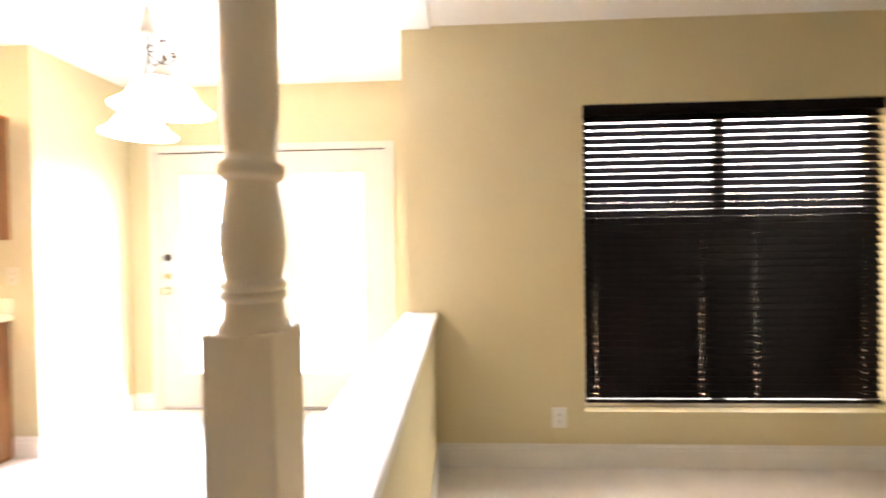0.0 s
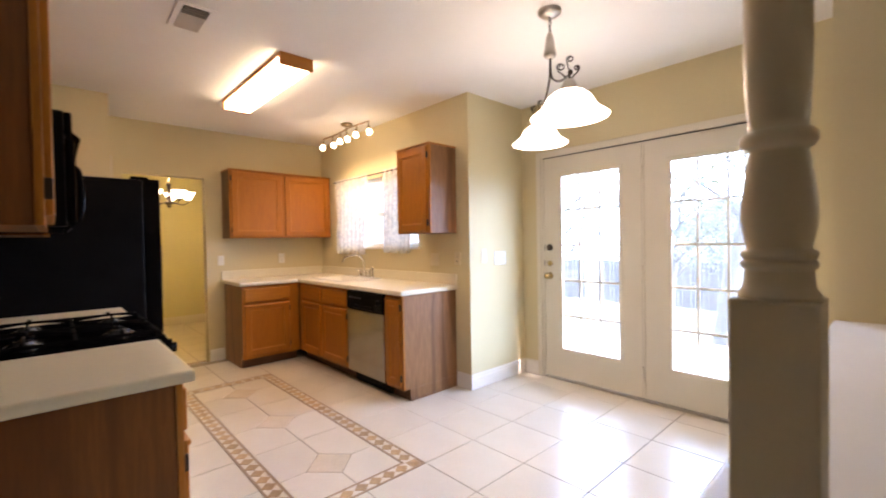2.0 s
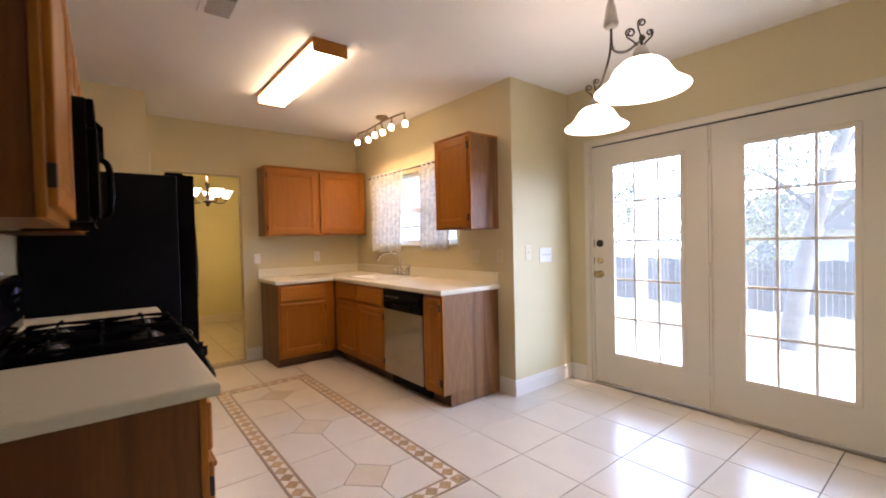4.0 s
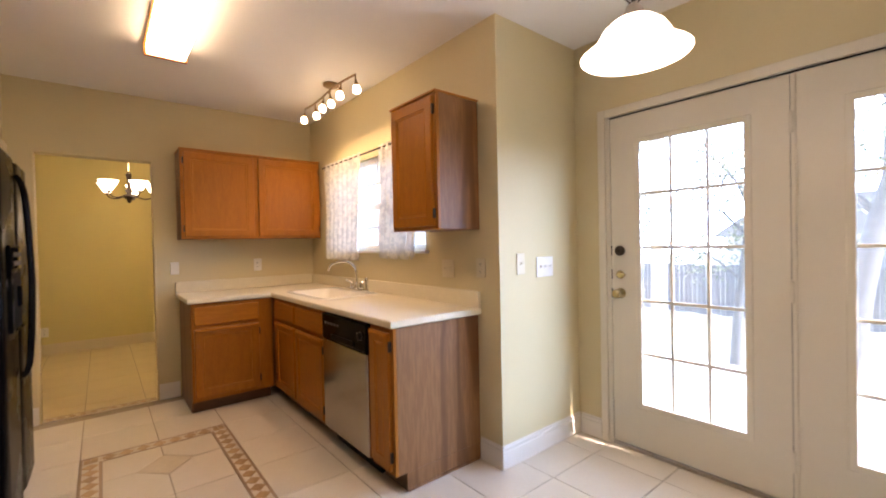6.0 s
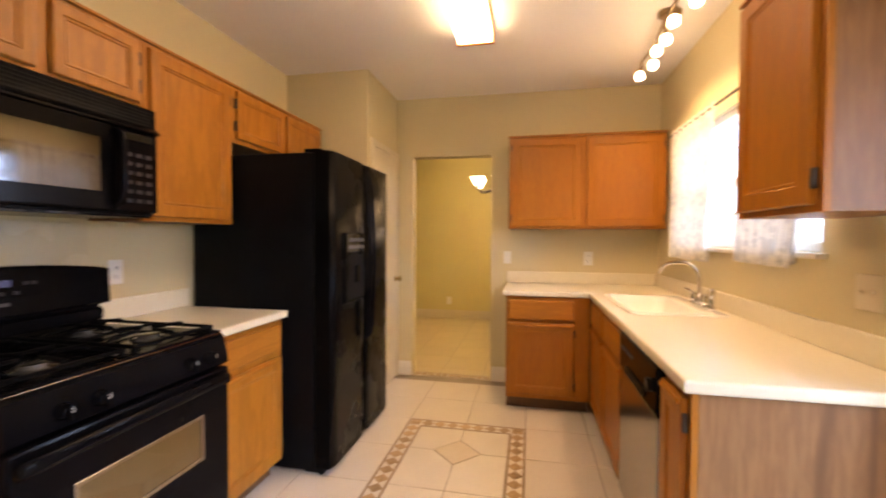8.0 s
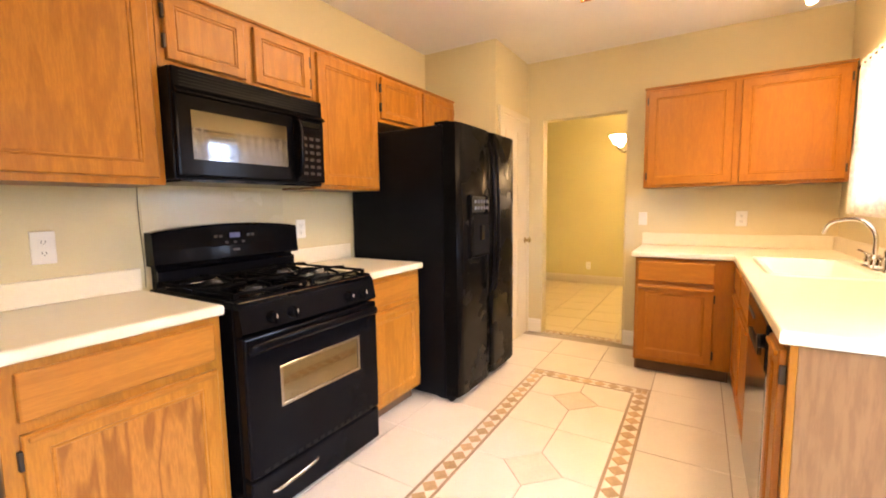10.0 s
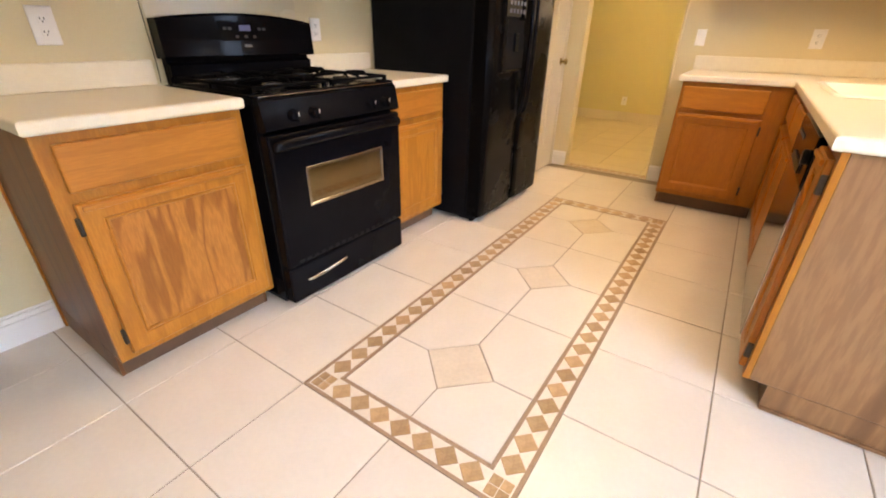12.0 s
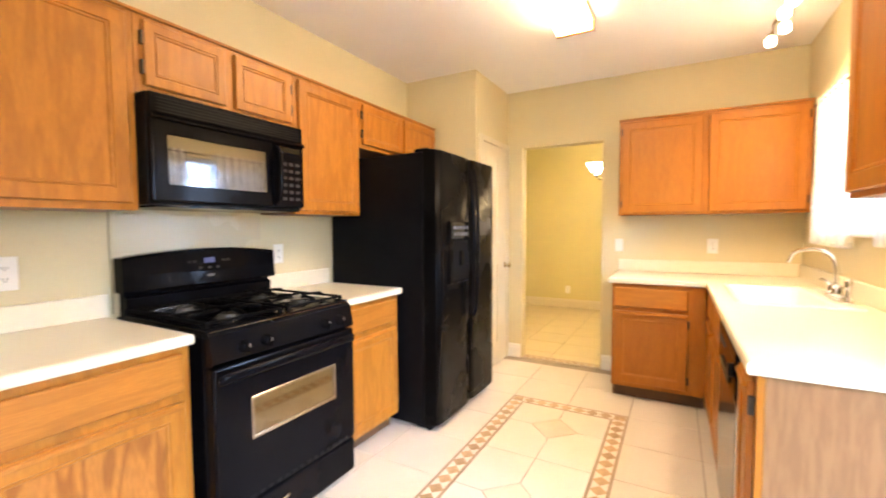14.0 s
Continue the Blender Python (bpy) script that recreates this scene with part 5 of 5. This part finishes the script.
FAR_GLASS = surface("far_window_glass", (0.20, 0.23, 0.27), (0.26, 0.29, 0.33), 1.0, 20, 0.12, 0.0)
hz = ground_height(30)
house = thing("neighbour_house", (-3, 30, hz), "pale single-storey house beyond the fence", "house", kind="structure")
part("wall", box(-9, 5, 28, 34, hz, hz + 2.7), SIDING, house)
part("roof", prism([(-9.6, hz + 2.7), (5.6, hz + 2.7), (3.0, hz + 4.6), (-7.0, hz + 4.6)], 27.5, 34.5, "y"), ROOF, house)
for x in (-7.0, -3.4, 0.4, 3.2):
    wdw = part("window", box(x - 0.55, x + 0.55, 27.96, 27.995, hz + 0.9, hz + 2.2), TRIM, house)
    part("pane", box(x - 0.47, x + 0.47, 27.945, 27.955, hz + 0.98, hz + 2.12), FAR_GLASS, wdw)

GREYSIDE = surface("grey_siding", (0.19, 0.21, 0.25), (0.24, 0.26, 0.30), 1.0, 40, 0.7, 0.1)
side = thing("neighbour_house", (-14, 10, ground_height(10)), "grey two-storey house beside the yard", "house", kind="structure")
part("wall", box(-18, -11.5, 5.5, 15, -1.4, 4.4), GREYSIDE, side)
part("roof", prism([(-18.5, 4.4), (-11.0, 4.4), (-14.7, 6.6)], 5.0, 15.5, "y"), ROOF, side)
for k in range(22):
    part("siding_board", box(-11.499, -11.47, 5.5, 15, -1.2 + k * 0.25, -0.97 + k * 0.25), GREYSIDE, side)
for y, z in ((7.4, 1.6), (11.0, 1.6), (9.2, -0.6)):
    wdw = part("window", box(-11.468, -11.44, y - 0.6, y + 0.6, z, z + 1.4), TRIM, side)
    part("pane", box(-11.438, -11.43, y - 0.52, y + 0.52, z + 0.08, z + 1.32), FAR_GLASS, wdw)

# ---- floors ----
floor = structure("floor", box(-8.05, NE + 0.02, -3.0, 3.80, -0.12, -0.004), GROUT, "cream ceramic tile floor with brown inlaid border", "floor")
structure("carpet", box(NE + 0.02, 4.0, -4.0, BW, -0.1, -0.001), CARPET, "pale grey carpet in the living area", "carpet")
structure("carpet_south", box(-1.24, NE + 0.02, -4.0, -0.14, -0.1, -0.001), CARPET, "pale grey carpet in the living area", "carpet")
GX, GY, TX, TY, GAP = -1.3880, 0.669, 0.4065, 0.4085, 0.0045
RX0, RX1, RY0, RY1, BAND = GX - 7 * TX, GX - TX, GY + TY, GY + 3 * TY, 0.105


def flat_piece(pts, z0, z1, ease=0.0015):
    """A thin piece with its upper rim eased."""
    b = bmesh.new()
    cx, cy = sum(p[0] for p in pts) / len(pts), sum(p[1] for p in pts) / len(pts)
    lo = [b.verts.new((x, y, z0)) for x, y in pts]
    md = [b.verts.new((x, y, z1 - ease)) for x, y in pts]
    hi = []
    for x, y in pts:
        d = Vector((cx - x, cy - y))
        d = d.normalized() * ease * 1.4 if d.length else d
        hi.append(b.verts.new((x + d.x, y + d.y, z1)))
    n = len(pts)
    for q, s in ((lo, md), (md, hi)):
        for i in range(n):
            b.faces.new((q[i], q[(i + 1) % n], s[(i + 1) % n], s[i]))
    b.faces.new(hi)
    bmesh.ops.recalc_face_normals(b, faces=b.faces[:])
    return b


shared = {}


def piece(name, key, pts, at, material, z0=-0.006, z1=0.0, parent=floor):
    if key not in shared:
        b = flat_piece(pts, z0, z1)
        me = bpy.data.meshes.new(name)
        b.to_mesh(me)
        b.free()
        me.materials.append(material)
        shared[key] = me
    ob = new(name, shared[key])
    ob.parent, ob.location = parent, (at[0], at[1], 0)
    return ob


def tile_cell(x0, x1, y0, y1, material=TILE):
    w, h = round((x1 - x0) / 2 - GAP / 2, 4), round((y1 - y0) / 2 - GAP / 2, 4)
    if w > 0.01 and h > 0.01:
        piece("tile", ("tile", w, h, material.name), [(-w, -h), (w, -h), (w, h), (-w, h)], ((x0 + x1) / 2, (y0 + y1) / 2), material)


for i in range(-4, 18):
    for j in range(-9, 9):
        x1, y0 = GX - i * TX, GY + j * TY
        x0, y1 = x1 - TX, y0 + TY
        cx, cy = (x0 + x1) / 2, (y0 + y1) / 2
        if RX0 < cx < RX1 and RY0 < cy < RY1:
            continue
        if cx > W - 0.05:
            if cy < -0.15 or cy > 3.75 or (cx < NW - 0.15 and cy > 3.0) or (cx < -1.3 and cy < 0.0):
                continue
            x0, x1, y0, y1 = max(x0, W - 0.002), min(x1, NE + 0.016), max(y0, -0.136), min(y1, ND + 0.05)
        else:
            if not (-0.9 < cy < 2.7):
                continue
            x0, x1 = max(x0, -8.05), min(x1, W - 0.112)
        tile_cell(x0, x1, y0, y1, TILE if cx > W - 0.05 else TILE_DIN_SHADED)

# inlaid field: tiles with cut corners round accent diamonds
YM, HD = GY + 2 * TY, 0.147
knots = [GX - k * TX for k in (2, 4, 6)]
for k in range(1, 7):
    for low in (True, False):
        xb, xa = GX - k * TX, GX - (k + 1) * TX
        ya, yb = (RY0, YM) if low else (YM, RY1)
        xa, xb = max(xa, RX0 + BAND), min(xb, RX1 - BAND)
        ya, yb = max(ya, RY0 + BAND), min(yb, RY1 - BAND)
        g = GAP / 2
        yk = yb if low else ya
        pts = []
        for (x, y) in ((xa, ya), (xb, ya), (xb, yb), (xa, yb)):
            near = min(abs(x - q) for q in knots)
            if abs(y - yk) < 1e-6 and near < 1e-6:
                c = HD + g
                sx, sy = (1 if x == xa else -1), (1 if y == ya else -1)
                two = [(x + sx * c, y + sy * g), (x + sx * g, y + sy * c)]
                pts += two
            else:
                pts.append((x + (g if x == xa else -g), y + (g if y == ya else -g)))
        ctr = ((xa + xb) / 2, (ya + yb) / 2)
        pts.sort(key=lambda p: math.atan2(p[1] - ctr[1], p[0] - ctr[0]))
        piece("tile", ("field", k, low), [(p[0] - ctr[0], p[1] - ctr[1]) for p in pts], ctr, TILE)
for x in knots:
    d = HD - GAP / 2
    piece("diamond_tile", "diamond", [(-d, 0), (0, -d), (d, 0), (0, d)], (x, YM), TILE_ACC)

# border: cream band, brown edging strips, brown squares on point
band = part("border_band", box(RX0, RX1, RY0, RY0 + BAND, -0.006, -0.0012), CREAM, floor)
part("border_band", box(RX0, RX1, RY1 - BAND, RY1, -0.006, -0.0012), CREAM, floor)
part("border_band", box(RX0, RX0 + BAND, RY0 + BAND, RY1 - BAND, -0.006, -0.0012), CREAM, floor)
part("border_band", box(RX1 - BAND, RX1, RY0 + BAND, RY1 - BAND, -0.006, -0.0012), CREAM, floor)
st = 0.013
for x0, x1, y0, y1 in ((RX0, RX1, RY0, RY0 + st), (RX0, RX1, RY1 - st, RY1), (RX0 + BAND - st, RX1 - BAND + st, RY0 + BAND - st, RY0 + BAND), (RX0 + BAND - st, RX1 - BAND + st, RY1 - BAND, RY1 - BAND + st),
                       (RX0, RX0 + st, RY0 + st, RY1 - st), (RX1 - st, RX1, RY0 + st, RY1 - st), (RX0 + BAND - st, RX0 + BAND, RY0 + BAND, RY1 - BAND), (RX1 - BAND, RX1 - BAND + st, RY0 + BAND, RY1 - BAND)):
    w, h = (x1 - x0) / 2, (y1 - y0) / 2
    piece("edging_strip", ("strip", round(w, 3), round(h, 3)), [(-w, -h), (w, -h), (w, h), (-w, h)], ((x0 + x1) / 2, (y0 + y1) / 2), STRIP, -0.004, 0.0004)
half_d = 0.043
cx0, cx1, cy0, cy1 = RX0 + BAND / 2, RX1 - BAND / 2, RY0 + BAND / 2, RY1 - BAND / 2
for a, b, fixed, along, n in ((cx0, cx1, cy0, "x", 26), (cx0, cx1, cy1, "x", 26), (cy0, cy1, cx0, "y", 8), (cy0, cy1, cx1, "y", 8)):
    for i in range(1, n):
        q = a + (b - a) * i / n
        x, y = (q, fixed) if along == "x" else (fixed, q)
        piece("brown_square", "square", [(-half_d, 0), (0, -half_d), (half_d, 0), (0, half_d)], (x, y), BROWN, -0.004, 0.0006)
q = 0.0175
for x in (cx0, cx1):
    for y in (cy0, cy1):
        for dx in (-q, q):
            for dy in (-q, q):
                piece("brown_square", "corner", [(-0.0165, -0.0165), (0.0165, -0.0165), (0.0165, 0.0165), (-0.0165, 0.0165)], (x + dx, y + dy), BROWN, -0.004, 0.0006)
# mosaic strip in the dining doorway
th = structure("threshold_strip", box(W - 0.108, W - 0.02, 0.834, 1.561, -0.005, 0.0015), CREAM, "mosaic strip of brown squares across the doorway", "threshold")
for x0, x1 in ((W - 0.108, W - 0.097), (W - 0.031, W - 0.02)):
    w = (x1 - x0) / 2
    piece("edging_strip", ("sill", round(w, 3)), [(-w, -0.363), (w, -0.363), (w, 0.363), (-w, 0.363)], ((x0 + x1) / 2, 1.1975), STRIP, 0.0005, 0.003, th)
for i in range(11):
    piece("brown_square", "sillsquare", [(-0.030, 0), (0, -0.030), (0.030, 0), (0, 0.030)], (W - 0.064, 0.868 + i * 0.066), BROWN, 0.0005, 0.003, th)
